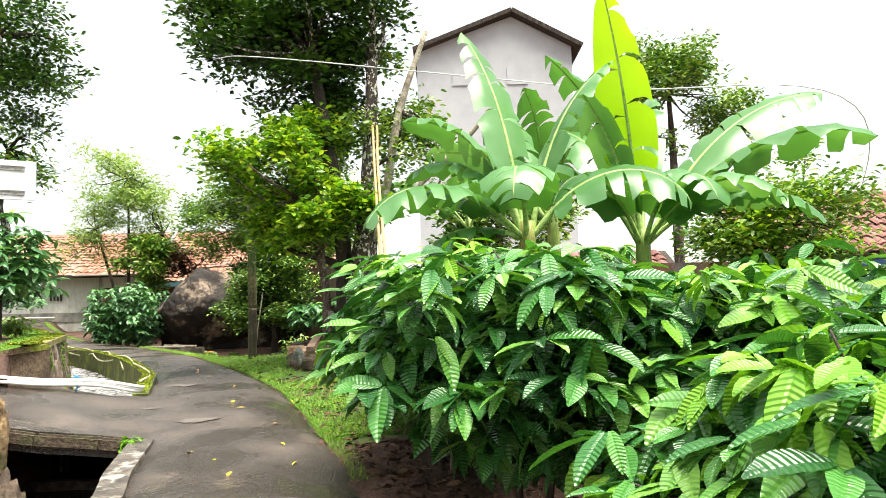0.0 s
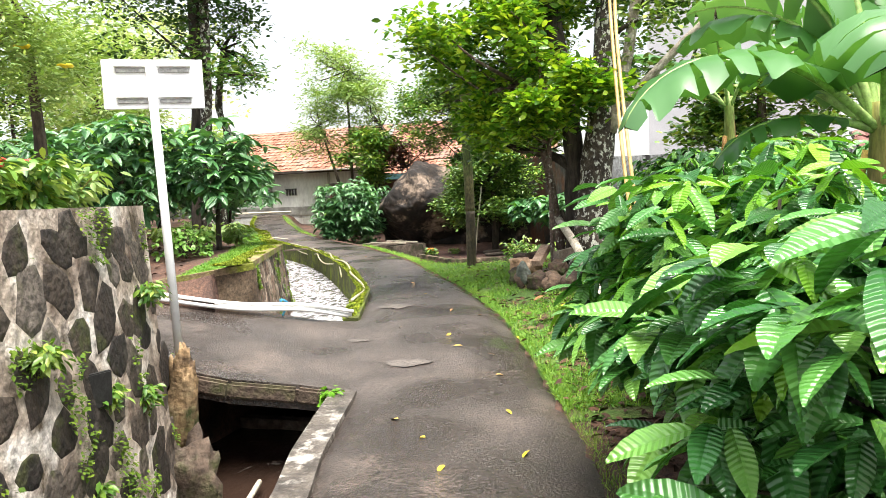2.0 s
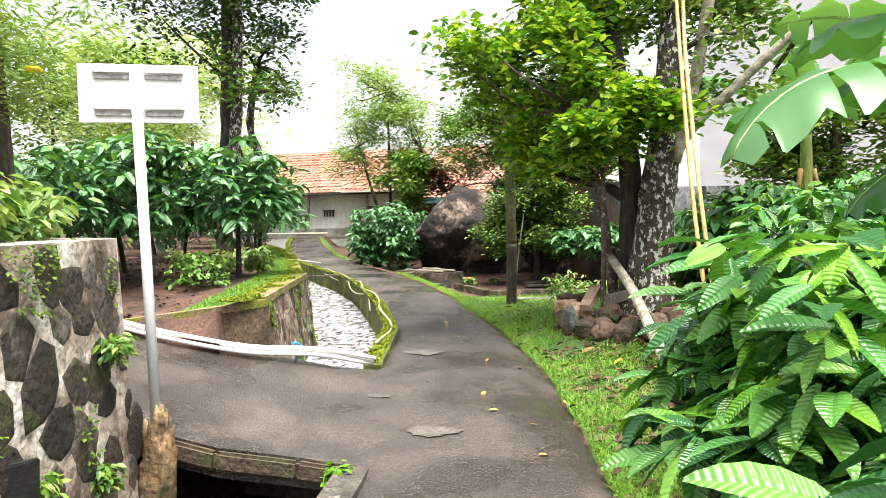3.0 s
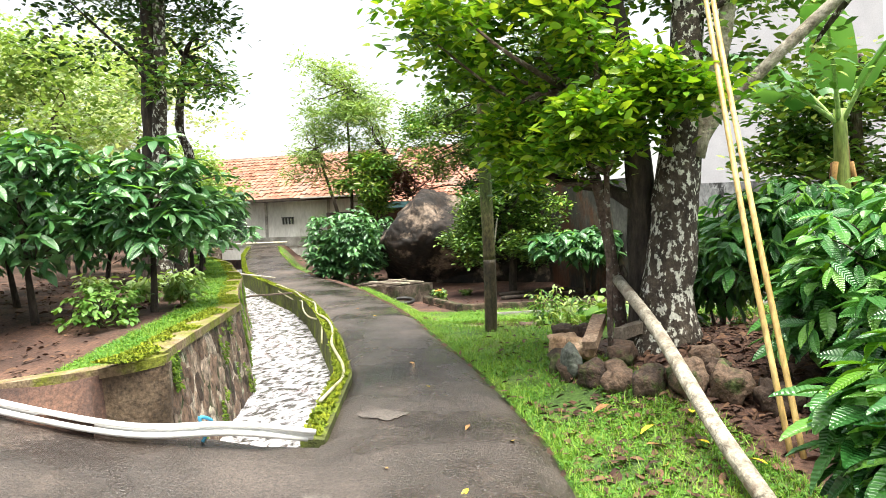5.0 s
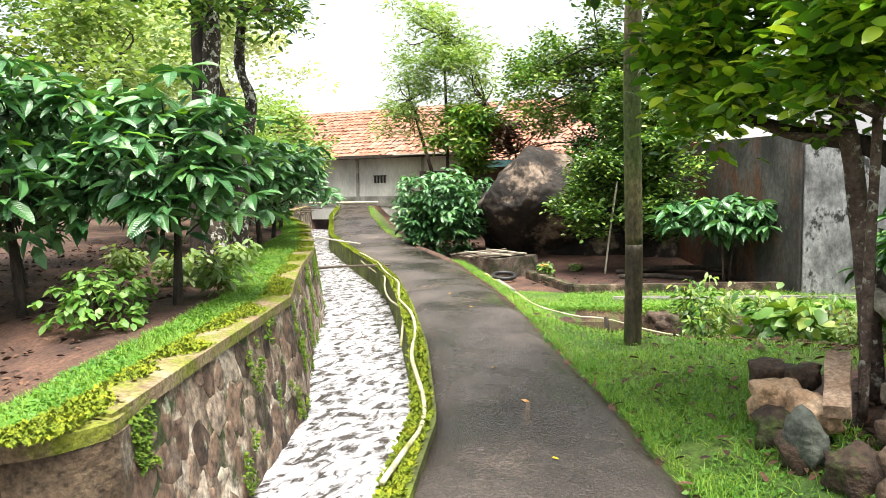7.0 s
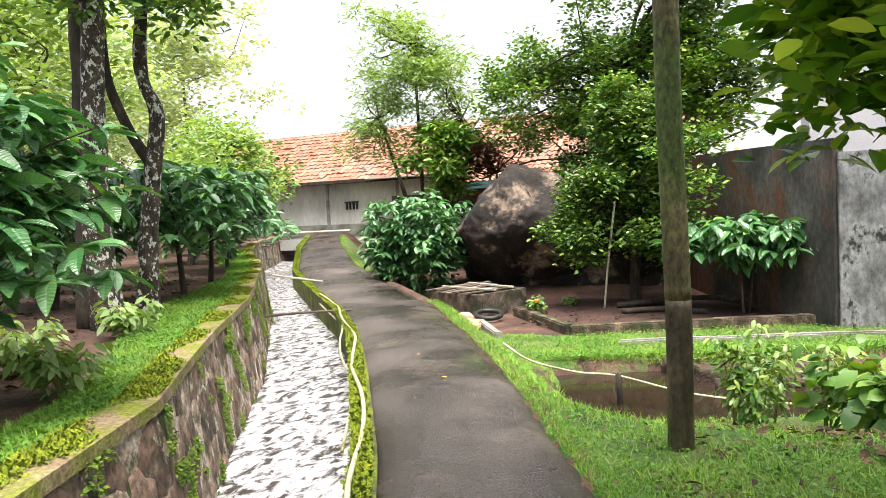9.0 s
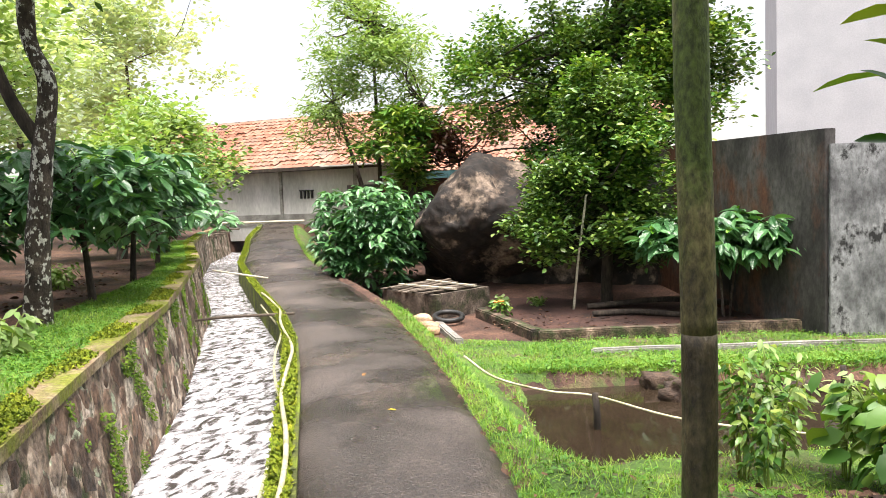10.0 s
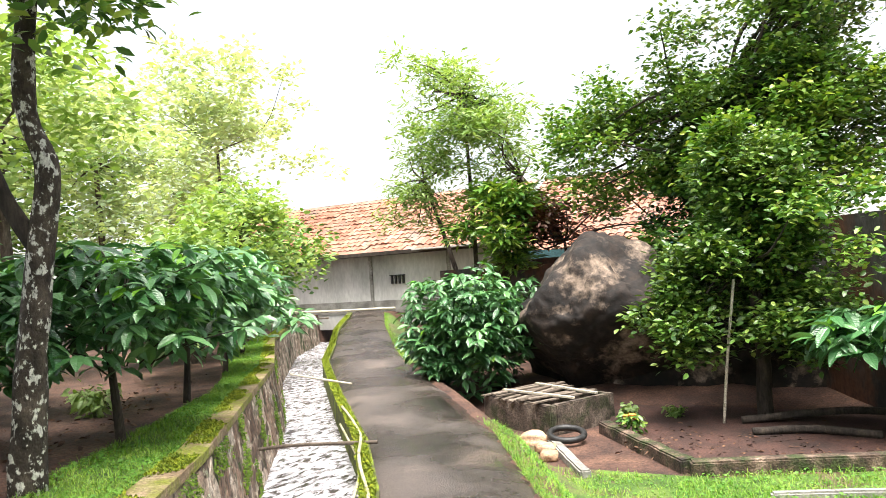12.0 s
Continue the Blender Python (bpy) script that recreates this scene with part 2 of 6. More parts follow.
ROCK = material("boulder", [(0.004, 0.003, 0.0022), (0.013, 0.0085, 0.006), (0.034, 0.022, 0.015)], 1.8, 14, 0.85, 1.0, 9, stain=(0.24, 0.18, 0.135), stain_scale=1.25, stain_cut=(0.53, 0.64), grain=0.7)
COFFEE = material("coffee_leaf", [(0.014, 0.075, 0.017), (0.035, 0.16, 0.032), (0.08, 0.27, 0.045), (0.2, 0.43, 0.06)], 3, 3, 0.3, 0, island=0.85, translucent=0.18, spec=0.9, veins=0.45)
YOUNG_COFFEE = material("young_coffee_leaf", [(0.12, 0.36, 0.025), (0.24, 0.5, 0.04)], 3, 3, 0.32, 0, island=0.7, translucent=0.25, spec=0.6, veins=0.45)
YOUNG_SHRUB = material("light_shrub_leaf", [(0.06, 0.18, 0.025), (0.14, 0.3, 0.05), (0.26, 0.42, 0.1)], 3, 3, 0.45, 0, island=0.7, translucent=0.25, spec=0.5)
COFFEE_FAR = material("shade_coffee_leaf", [(0.022, 0.09, 0.03), (0.065, 0.2, 0.062), (0.16, 0.35, 0.12)], 3, 3, 0.3, 0, island=0.85, translucent=0.2, spec=1.0, veins=0.3)
CITRUS = material("yellow_green_leaf", [(0.022, 0.09, 0.008), (0.09, 0.25, 0.017), (0.24, 0.45, 0.03), (0.52, 0.64, 0.065)], 1.2, 4, 0.28, 0, island=0.85, translucent=0.48, spec=0.85)
DARK_LEAF = material("dark_canopy_leaf", [(0.006, 0.03, 0.005), (0.018, 0.065, 0.009), (0.045, 0.125, 0.013), (0.13, 0.24, 0.022)], 0.9, 4, 0.36, 0, island=0.65, translucent=0.15, spec=0.6)
MID_LEAF = material("mid_green_leaf", [(0.016, 0.065, 0.01), (0.065, 0.18, 0.023), (0.18, 0.34, 0.045), (0.42, 0.48, 0.1)], 0.9, 4, 0.36, 0, island=0.7, translucent=0.25, spec=0.6)
TREE_LEAF = material("garden_tree_leaf", [(0.012, 0.045, 0.009), (0.05, 0.13, 0.021), (0.13, 0.25, 0.038), (0.28, 0.37, 0.08)], 0.8, 4, 0.32, 0, island=0.8, translucent=0.18, spec=0.7)
LIGHT_LEAF = material("light_green_leaf", [(0.12, 0.23, 0.055), (0.27, 0.41, 0.13), (0.48, 0.59, 0.27)], 0.6, 4, 0.45, 0, island=0.65, translucent=0.42, spec=0.45)
CLOVER = material("clover_leaf", [(0.04, 0.14, 0.015), (0.1, 0.26, 0.03), (0.2, 0.38, 0.06)], 1.5, 4, 0.5, 0, island=0.6, translucent=0.25, spec=0.4)
# Bleached leaf colour: the washed-out look of distant haze is painted in.
HAZE_LEAF = material("haze_pale_leaf", [(0.34, 0.45, 0.28), (0.5, 0.6, 0.42), (0.66, 0.72, 0.56)], 0.4, 4, 0.6, 0, island=0.5, translucent=0.45, spec=0.35)
RED_LEAF = material("bronze_leaf", [(0.06, 0.022, 0.016), (0.12, 0.045, 0.03), (0.08, 0.08, 0.025)], 1.5, 4, 0.5, 0, island=0.6, translucent=0.3, spec=0.4)
BANANA = material("banana_leaf", [(0.05, 0.16, 0.04), (0.1, 0.26, 0.08), (0.18, 0.36, 0.16)], 0.8, 4, 0.3, 0, translucent=0.36, spec=0.75)
BANANA_YOUNG = material("young_banana_leaf", [(0.36, 0.62, 0.02), (0.5, 0.76, 0.04)], 0.7, 4, 0.4, 0, translucent=0.5, spec=0.4)
BANANA_RIB = material("banana_midrib", [(0.25, 0.4, 0.1), (0.38, 0.52, 0.18)], 4, 4, 0.5, 0.1, 30)
BANANA_STEM = material("banana_stem", [(0.12, 0.2, 0.03), (0.22, 0.3, 0.06), (0.3, 0.2, 0.07)], 3, 6, 0.6, 0.4, 40, stretch=(1, 1, 0.2), stain=(0.2, 0.08, 0.025), stain_scale=2.5, stain_cut=(0.55, 0.68))
DRY_LEAF = material("dry_leaf", [(0.2, 0.09, 0.035), (0.4, 0.22, 0.07), (0.6, 0.45, 0.08)], 5, 4, 0.8, 0.2, 60, island=0.9)
LITTER = material("leaf_litter", [(0.03, 0.014, 0.009), (0.08, 0.038, 0.022), (0.17, 0.09, 0.05)], 5, 4, 0.9, 0.2, 60, island=0.9)
YELLOW = material("yellow_petal", [(0.7, 0.5, 0.02), (0.85, 0.65, 0.03)], 5, 3, 0.5, 0)
RED_PETAL = material("red_petal", [(0.6, 0.03, 0.02), (0.75, 0.06, 0.04)], 5, 3, 0.5, 0)
ORANGE_PETAL = material("orange_petal", [(0.8, 0.2, 0.03), (0.85, 0.3, 0.05)], 5, 3, 0.5, 0)
WIRE = material("cable", [(0.55, 0.56, 0.56), (0.65, 0.66, 0.66)], 5, 3, 0.5, 0)
BLACK = material("black_rubber", [(0.012, 0.012, 0.012), (0.025, 0.025, 0.024)], 8, 5, 0.5, 0.2, 50)
FASCIA = material("blue_green_fascia", [(0.03, 0.09, 0.1), (0.05, 0.13, 0.14)], 3, 5, 0.7, 0.2, 30)
BLUE_BAND = material("blue_gable_paint", [(0.02, 0.06, 0.16), (0.04, 0.1, 0.22)], 3, 5, 0.7, 0.2, 30)
BLUE_TIE = material("blue_twine", [(0.05, 0.3, 0.5), (0.08, 0.4, 0.6)], 5, 3, 0.6, 0)


def water_material(name, deep, pale_tone, scale, cut, rough, bump, stretch=(1.0, 0.7)):
    m = bpy.data.materials.new(name)
    m.use_nodes = True
    n, l = m.node_tree.nodes, m.node_tree.links
    b = n["Principled BSDF"]
    geo = n.new("ShaderNodeNewGeometry")
    mp = n.new("ShaderNodeMapping")
    mp.inputs["Rotation"].default_value = (0, 0, radians(-33))
    mp.inputs["Scale"].default_value = (*stretch, 1)
    l.new(geo.outputs["Position"], mp.inputs[0])
    t = n.new("ShaderNodeTexNoise")
    t.inputs["Scale"].default_value, t.inputs["Detail"].default_value, t.inputs["Distortion"].default_value = scale, 9, 0.5
    t.inputs["Roughness"].default_value = 0.62
    l.new(mp.outputs[0], t.inputs["Vector"])
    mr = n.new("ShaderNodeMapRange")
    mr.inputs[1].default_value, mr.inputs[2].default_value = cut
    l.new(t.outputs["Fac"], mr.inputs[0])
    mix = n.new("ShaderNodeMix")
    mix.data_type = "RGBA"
    mix.inputs[6].default_value, mix.inputs[7].default_value = (*deep, 1), (*pale_tone, 1)
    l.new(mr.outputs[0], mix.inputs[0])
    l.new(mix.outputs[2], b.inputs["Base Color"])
    b.inputs["Roughness"].default_value = rough
    b.inputs["IOR"].default_value = 1.33
    bp = n.new("ShaderNodeBump")
    bp.inputs["Strength"].default_value, bp.inputs["Distance"].default_value = bump, 0.05
    l.new(t.outputs["Fac"], bp.inputs["Height"])
    l.new(bp.outputs[0], b.inputs["Normal"])
    return m


# Pale patches paint the reflected sky into the canal's base colour.
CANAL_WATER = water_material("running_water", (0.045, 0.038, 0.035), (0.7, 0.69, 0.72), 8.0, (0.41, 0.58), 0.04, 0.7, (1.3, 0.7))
# Darker copy of the canal water: shade near the bridge is put in.
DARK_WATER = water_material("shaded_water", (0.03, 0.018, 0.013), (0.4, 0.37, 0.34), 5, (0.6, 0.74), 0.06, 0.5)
POND_WATER = water_material("muddy_pond_water", (0.022, 0.015, 0.01), (0.032, 0.023, 0.015), 1.5, (0.3, 0.7), 0.01, 0.035)


# ---- builders ----
def part(name, bm, mat, parent=None, label="", smooth=True):
    me = bpy.data.meshes.new(name)
    bm.to_mesh(me)
    bm.free()
    if smooth:
        for p in me.polygons:
            p.use_smooth = True
    me.materials.append(mat)
    ob = new(name, me)
    ob.parent = parent
    return tagged(ob, label)


def mesh_of(name, verts, faces, mat, smooth=True):
    me = bpy.data.meshes.new(name)
    me.from_pydata([tuple(v) for v in verts], [], [tuple(f) for f in faces])
    if smooth:
        me.polygons.foreach_set("use_smooth", [True] * len(me.polygons))
    me.materials.append(mat)
    return me


def piece(name, me, parent=None, label="", m=None):
    ob = new(name, me)
    ob.parent = parent
    if m is not None:
        ob.matrix_basis = m
    return tagged(ob, label)


def thing(name, label, category, at=(0, 0, 0), group=""):
    ob = new(name)
    ob.empty_display_size = 0.1
    ob.location = at
    return tagged(ob, label, category, group)


def curve_points(pts, n=8):
    """A smooth line through the points."""
    pts = [Vector(p) for p in pts]
    ext = [2 * pts[0] - pts[1], *pts, 2 * pts[-1] - pts[-2]]
    res = []
    for i in range(1, len(ext) - 2):
        p0, p1, p2, p3 = ext[i - 1:i + 3]
        for k in range(n):
            t = k / n
            res.append(0.5 * (2 * p1 + (p2 - p0) * t + (2 * p0 - 5 * p1 + 4 * p2 - p3) * t * t + (3 * p1 - 3 * p2 + p3 - p0) * t ** 3))
    res.append(pts[-1])
    return res


def tube(bm, pts, radii, segs=8, wobble=0.0, close=True):
    """A tapered tube along the points."""
    pts = [Vector(p) for p in pts]
    if not isinstance(radii, (list, tuple)):
        radii = [radii] * len(pts)
    if len(radii) == 2:
        radii = [radii[0] + (radii[1] - radii[0]) * i / (len(pts) - 1) for i in range(len(pts))]
    rings = []
    for i, p in enumerate(pts):
        d = (pts[min(i + 1, len(pts) - 1)] - pts[max(i - 1, 0)]).normalized()
        side = d.cross(Vector((0.31, 0.92, 0.22))).normalized()
        up = side.cross(d)
        ring = []
        for k in range(segs):
            a = 2 * math.pi * k / segs
            r = radii[i] * (1 + wobble * noise.noise(p * 3 + Vector((math.cos(a), math.sin(a), 0)) * 1.3))
            ring.append(bm.verts.new(p + (side * math.cos(a) + up * math.sin(a)) * r))
        rings.append(ring)
    for a, b in zip(rings, rings[1:]):
        for k in range(segs):
            bm.faces.new((a[k], a[(k + 1) % segs], b[(k + 1) % segs], b[k]))
    if close:
        bm.faces.new(rings[0][::-1])
        bm.faces.new(rings[-1])
    return bm


def box(bm, m, sx, sy, sz, bevel=0.0):
    """A box of that size, centred on the pose."""
    r = bmesh.ops.create_cube(bm, size=1, matrix=m @ Matrix.Diagonal((sx, sy, sz, 1)))
    if bevel:
        edges = {e for v in r["verts"] for e in v.link_edges}
        bmesh.ops.bevel(bm, geom=list(edges), offset=bevel, segments=2, affect="EDGES")
    return bm


# leaf outlines: (verts, faces), length 1 along y, normal z
def simple_leaf(width=0.42, bend=0.25, fold=0.12, rows=((0.3, 0.9), (0.66, 0.88))):
    v = [(0, 0, 0)]
    for y, w in rows:
        z = -bend * y * y
        v += [(-width / 2 * w, y, z + fold * w * 0.5), (0, y, z), (width / 2 * w, y, z + fold * w * 0.5)]
    v.append((0, 1, -bend))
    n = len(v) - 1
    f = [(0, 2, 1), (0, 3, 2), (n - 3, n - 2, n), (n - 2, n - 1, n)]
    for k in range(1, n - 5, 3):
        f += [(k, k + 1, k + 4, k + 3), (k + 1, k + 2, k + 5, k + 4)]
    return np.array(v, float), f


def ribbed_leaf(width=0.42, bend=0.24, rows=17, rib=0.012):
    """A broad leaf with raised side veins, a sunken midrib and a wavy edge."""
    v, f = [], []
    for i in range(rows):
        y = i / (rows - 1)
        w = width / 2 * (math.sin(math.pi * min(1, y * 0.93 + 0.035) ** 0.85) ** 0.8) * (1 - 0.25 * y)
        z = -bend * y * y
        wave = rib * (1 if i % 2 else -1)
        for s in (-1, -0.55, 0, 0.55, 1):
            lift = 0.1 * abs(s) * (1 - 0.5 * abs(s))
            v.append((s * w * (1.03 if i % 2 and abs(s) == 1 else 1), y + 0.16 * abs(s) * y * (1 - y) * 2, z + lift * w * 2 + (wave * (0.6 if abs(s) == 1 else 1) if abs(s) > 0.1 else -0.012)))
    for i in range(rows - 1):
        for k in range(4):
            a = i * 5 + k
            f.append((a, a + 1, a + 6, a + 5))
    return np.array(v, float), f


LEAF = simple_leaf()
OVAL = simple_leaf(0.5, 0.12, 0.14)
NARROW = simple_leaf(0.26, 0.2, 0.08)
ROUND = simple_leaf(0.62, 0.2, 0.1)
BLADE = (np.array([(-0.035, 0, 0), (0.035, 0, 0), (0.022, 0.55, -0.05), (-0.022, 0.55, -0.05), (0, 1, -0.3)], float), [(0, 1, 2, 3), (3, 2, 4)])
FINE_OVAL = simple_leaf(0.5, 0.14, 0.14, ((0.2, 0.72), (0.48, 1.0), (0.78, 0.7)))
TINY = simple_leaf(0.62, 0.2, 0.1, ((0.5, 1.0),))
RIBBED = ribbed_leaf(rows=11, rib=0.009)
BROAD = ribbed_leaf(0.46, 0.3, 7, 0.015)
RIB_MID = ribbed_leaf(0.42, 0.26, 7, 0.012)


def turns(heading, droop, roll):
    """Rotations of leaves that point along their y: heading about z, drooping below the level, rolled about their length."""
    ch, sh, cd, sd, cr, sr = np.cos(heading), np.sin(heading), np.cos(-droop), np.sin(-droop), np.cos(roll), np.sin(roll)
    z, o = np.zeros_like(ch), np.ones_like(ch)
    rz = np.stack([np.stack([ch, -sh, z], -1), np.stack([sh, ch, z], -1), np.stack([z, z, o], -1)], -2)
    rx = np.stack([np.stack([o, z, z], -1), np.stack([z, cd, -sd], -1), np.stack([z, sd, cd], -1)], -2)
    ry = np.stack([np.stack([cr, z, sr], -1), np.stack([z, o, z], -1), np.stack([-sr, z, cr], -1)], -2)
    return rz @ rx @ ry


def leaf_mesh(name, shape, places, rot, size, mat, smooth=True):
    """Many leaves in one mesh."""
    v, f = shape
    n, k = len(places), len(v)
    co = np.einsum("nij,kj->nki", rot, v) * size[:, None, None] + places[:, None, :]
    flat = np.concatenate([np.array(q) for q in f])
    sizes = np.array([len(q) for q in f])
    me = bpy.data.meshes.new(name)
    me.vertices.add(n * k)
    me.vertices.foreach_set("co", co.reshape(-1).astype(np.float32))
    loops = (np.arange(n)[:, None] * k + flat[None, :]).reshape(-1)
    totals = np.tile(sizes, n)
    starts = np.concatenate([[0], np.cumsum(totals)[:-1]])
    me.loops.add(len(loops))
    me.loops.foreach_set("vertex_index", loops.astype(np.int32))
    me.polygons.add(len(totals))
    me.polygons.foreach_set("loop_start", starts.astype(np.int32))
    me.polygons.foreach_set("loop_total", totals.astype(np.int32))
    me.polygons.foreach_set("use_smooth", np.full(len(totals), smooth))
    flat_uv = np.tile(v[flat][:, :2], (n, 1)).astype(np.float32)
    me.uv_layers.new(name="UVMap").data.foreach_set("uv", flat_uv.reshape(-1))
    me.update(calc_edges=True)
    me.materials.append(mat)
    return me


def clumps(rng, centre, radii, n, hollow=0.35):
    """Centres of leaf clumps, gathered in domed lobes through a lumpy ellipsoid."""
    lobes = max(9, n // 7)
    d = rng.normal(size=(lobes, 3))
    d /= np.linalg.norm(d, axis=1)[:, None]
    r = hollow + (1 - hollow) * rng.random(lobes) ** 0.55
    lump = np.array([1 + 0.35 * noise.noise(Vector(q) * 1.7 + Vector(centre)) for q in d])
    mid = d * (r * lump * 0.85)[:, None] * np.array(radii)
    which = rng.integers(0, lobes, n)
    e = rng.normal(size=(n, 3))
    e /= np.linalg.norm(e, axis=1)[:, None]
    e[:, 2] = np.where(e[:, 2] < -0.3, -e[:, 2], e[:, 2])
    size = min(radii) * rng.uniform(0.2, 0.42, lobes)
    return np.array(centre) + mid[which] + e * (size[which] * rng.uniform(0.6, 1.05, n))[:, None] * np.array([1.1, 1.1, 1.0])


def clump_leaves(rng, centres, spread, per, length, shape, mat, name="leaves", droop=(-0.7, 0.55)):
    """Sprays of leaves round the clump centres."""
    n = len(centres) * per
    base = np.repeat(centres, per, 0)
    off = rng.normal(size=(n, 3)) * spread * np.array([1, 1, 0.75]) * 0.55
    heading = np.arctan2(off[:, 1], off[:, 0]) - np.pi / 2 + rng.normal(size=n) * 0.6
    rot = turns(heading, rng.uniform(*droop, n), rng.normal(size=n) * 0.5)
    return leaf_mesh(name, shape, base + off, rot, length * rng.uniform(0.7, 1.25, n), mat)


def tree(name, label, base, trunks, crowns, seed, group="", category="tree", limb=0.03, limbs=7, limb_mat=None):
    """trunks: (points, radii, material); crowns: (centre, radii, clumps, spread, leaves in each, leaf length, outline, material)."""
    rng = np.random.default_rng(seed)
    t = thing(name, label, category, base, group)
    b0 = Vector(base)
    for pts, radii, mat in trunks:
        line = curve_points([Vector(p) - b0 for p in pts], 6)
        part("trunk", tube(bmesh.new(), line, list(np.interp(np.linspace(0, 1, len(line)), np.linspace(0, 1, len(radii)), radii)), 12, 0.25), mat, t)
    tips = [Vector(p[0][-1]) - b0 for p in trunks] + [Vector(p[0][-2]) - b0 for p in trunks]
    for centre, radii, n, spread, per, length, shape, mat in crowns:
        cs = clumps(rng, np.array(centre) - np.array(base), radii, n)
        crown = piece("crown", clump_leaves(rng, cs, spread, per, length, shape, mat), t)
        bm = bmesh.new()
        for c in cs[rng.permutation(n)[:limbs]]:
            c = Vector(c)
            s = min(tips, key=lambda q: (q - c).length)
            mid = s.lerp(c, 0.5) + Vector(rng.normal(size=3) * 0.12 * (c - s).length)
            tube(bm, curve_points([s, mid, c], 4), (limb, limb * 0.25), 6)
        tagged(part("branchwork", bm, limb_mat or trunks[0][2], crown), kind="stuff")
    return t


# ---- plan ----
RISE_Y = [-60, -5, 0, 4, 7.4, 8.2, 10, 12, 15, 19, 24, 28, 34, 60]
RISE_Z = [-0.4, -0.4, -0.3, -0.2, -0.07, 0, 0.12, 0.2, 0.25, 0.2, 0.2, 0.3, 0.85, 1.2]
LEFT_Y = [-60, -6, -2, 1.5, 4.3, 5.72, 6.28, 6.91, 7.57, 9.84, 11.7, 13.55, 16, 17.85, 19.45, 22, 25.7, 30.6, 33, 34]
LEFT_X = [-1.0, -1.0, -1.2, -1.6, -2.2, -2.54, -2.74, -2.9, -3.06, -3.97, -4.6, -5.6, -7.1, -8.3, -9.5, -11.7, -14.8, -18.1, -19.4, -20.0]
RIGHT_Y = [-60, -6, -2, 1, 3.8, 5.73, 6.73, 7.45, 8.35, 10, 11.5, 12.65, 14.2, 16, 17.5, 20.2, 22.8, 26.5, 31, 33.6, 34]
RIGHT_X = [0.8, 0.8, 0.6, 0.3, -0.3, -0.69, -0.96, -1.22, -1.55, -2.2, -2.96, -3.6, -4.5, -5.5, -6.4, -8.15, -10.2, -13.3, -16.6, -18.3, -18.6]
BANK_Y = [9.05, 9.35, 10.4, 12.54, 13.5, 14.6, 16.6, 19.6, 21.2, 25.5, 30, 33, 34]
BANK_X = [-5.0, -4.98, -5.45, -6.37, -7.04, -7.77, -9.0, -11.2, -12.35, -16.1, -19.4, -21.0, -21.6]
STONE_Y = [-60, -4, 0, 2.6, 4.4, 5.7, 6.8]
STONE_X = [-2.2, -2.2, -2.4, -2.75, -3.2, -3.65, -4.15]
BANK_TOP = 0.8
WATER, LOW_WATER, POND_LEVEL = -0.22, -0.72, -0.62


def rise(y):
    return float(np.interp(y, RISE_Y, RISE_Z))


def left(y):
    return float(np.interp(y, LEFT_Y, LEFT_X))


def right(y):
    return float(np.interp(y, RIGHT_Y, RIGHT_X))


def bank(y):
    return float(np.interp(y, BANK_Y, BANK_X)) if y >= 9.05 else float(np.interp(y, STONE_Y, STONE_X)) if y <= 6.8 else -4.5


def ramp(x):
    """The height of the side road over the bridge, which climbs away from the path."""
    return float(np.interp(x, [-30, -9, -6.5, -5.5, -4.5, -3.9], [0.95, 0.85, 0.5, 0.36, 0.24, 0.1]))


def soft(a, b, x):
    t = min(1.0, max(0.0, (x - a) / (b - a)))
    return t * t * (3 - 2 * t)


def pond_depth(x, y):
    """0 outside the pond, 1 well inside it."""
    a = -5.15 - 0.33 * (y - 16.6)
    near = 16.3 + 0.5 * min(3.0, max(0.0, x + 5.15))
    far = 19.35 + 0.34 * (x + 6)
    w = 0.12 * noise.noise(Vector((x, y, 0)) * 1.1)
    return min(soft(a - 0.05, a + 0.3, x + w), soft(near - 0.05, near + 0.3, y + w), 1 - soft(far - 0.3, far + 0.05, y + w), 1 - soft(1.6, 2.0, x))


def lawn(x, y):
    """The ground to the right of the path."""
    d = x - right(y)
    z = rise(y) - 0.03
    mound = math.exp(-((x + 0.9) / 1.3) ** 2 - ((y - 12.1) / 1.5) ** 2)
    z += 0.33 * mound * soft(0.2, 1.4, d) + 0.06 * soft(0, 0.8, d)
    low = soft(14.3, 16.3, y) * soft(0.1, 0.9, d) * (1 - soft(23.6, 26.5, y) * 0.55)
    z = z * (1 - low) + (-0.44) * low
    z -= 0.5 * pond_depth(x, y)
    z += 0.025 * noise.noise(Vector((x, y, 0)) * 1.7) * soft(0.1, 0.4, d)
    return z


def ground_z(x, y):
    if y > 34:
        return 0.85
    if x > right(y) - 0.05:
        return lawn(x, y)
    if x > left(y) + 0.3:
        return rise(y) - 0.12
    edge = bank(y)
    if 6.8 < y < 9.05:
        return -1.4 if x > -4.55 else ramp(x) - 0.12
    if x > edge - 0.22:
        return -1.4
    if y <= 6.8:
        return 1.42 + 0.04 * noise.noise(Vector((x, y, 3)))
    d = edge - x
    fall = 0.14 * min(3.0, max(0.0, -4.84 - x)) * (1 - soft(9.3, 11.8, y))
    return -fall + BANK_TOP - 0.02 + 0.1 * soft(1.0, 8, d) + 0.04 * noise.noise(Vector((x, y, 7)) * 1.3)


def spaced(a, b, step, far, n):
    near = list(np.arange(a, b + 1e-6, step))
    out_ = [b + (far - b) * (i / n) ** 2 for i in range(1, n + 1)]
    back = [a - (far - b) * (i / n) ** 2 for i in range(n, 0, -1)]
    return back + near + out_


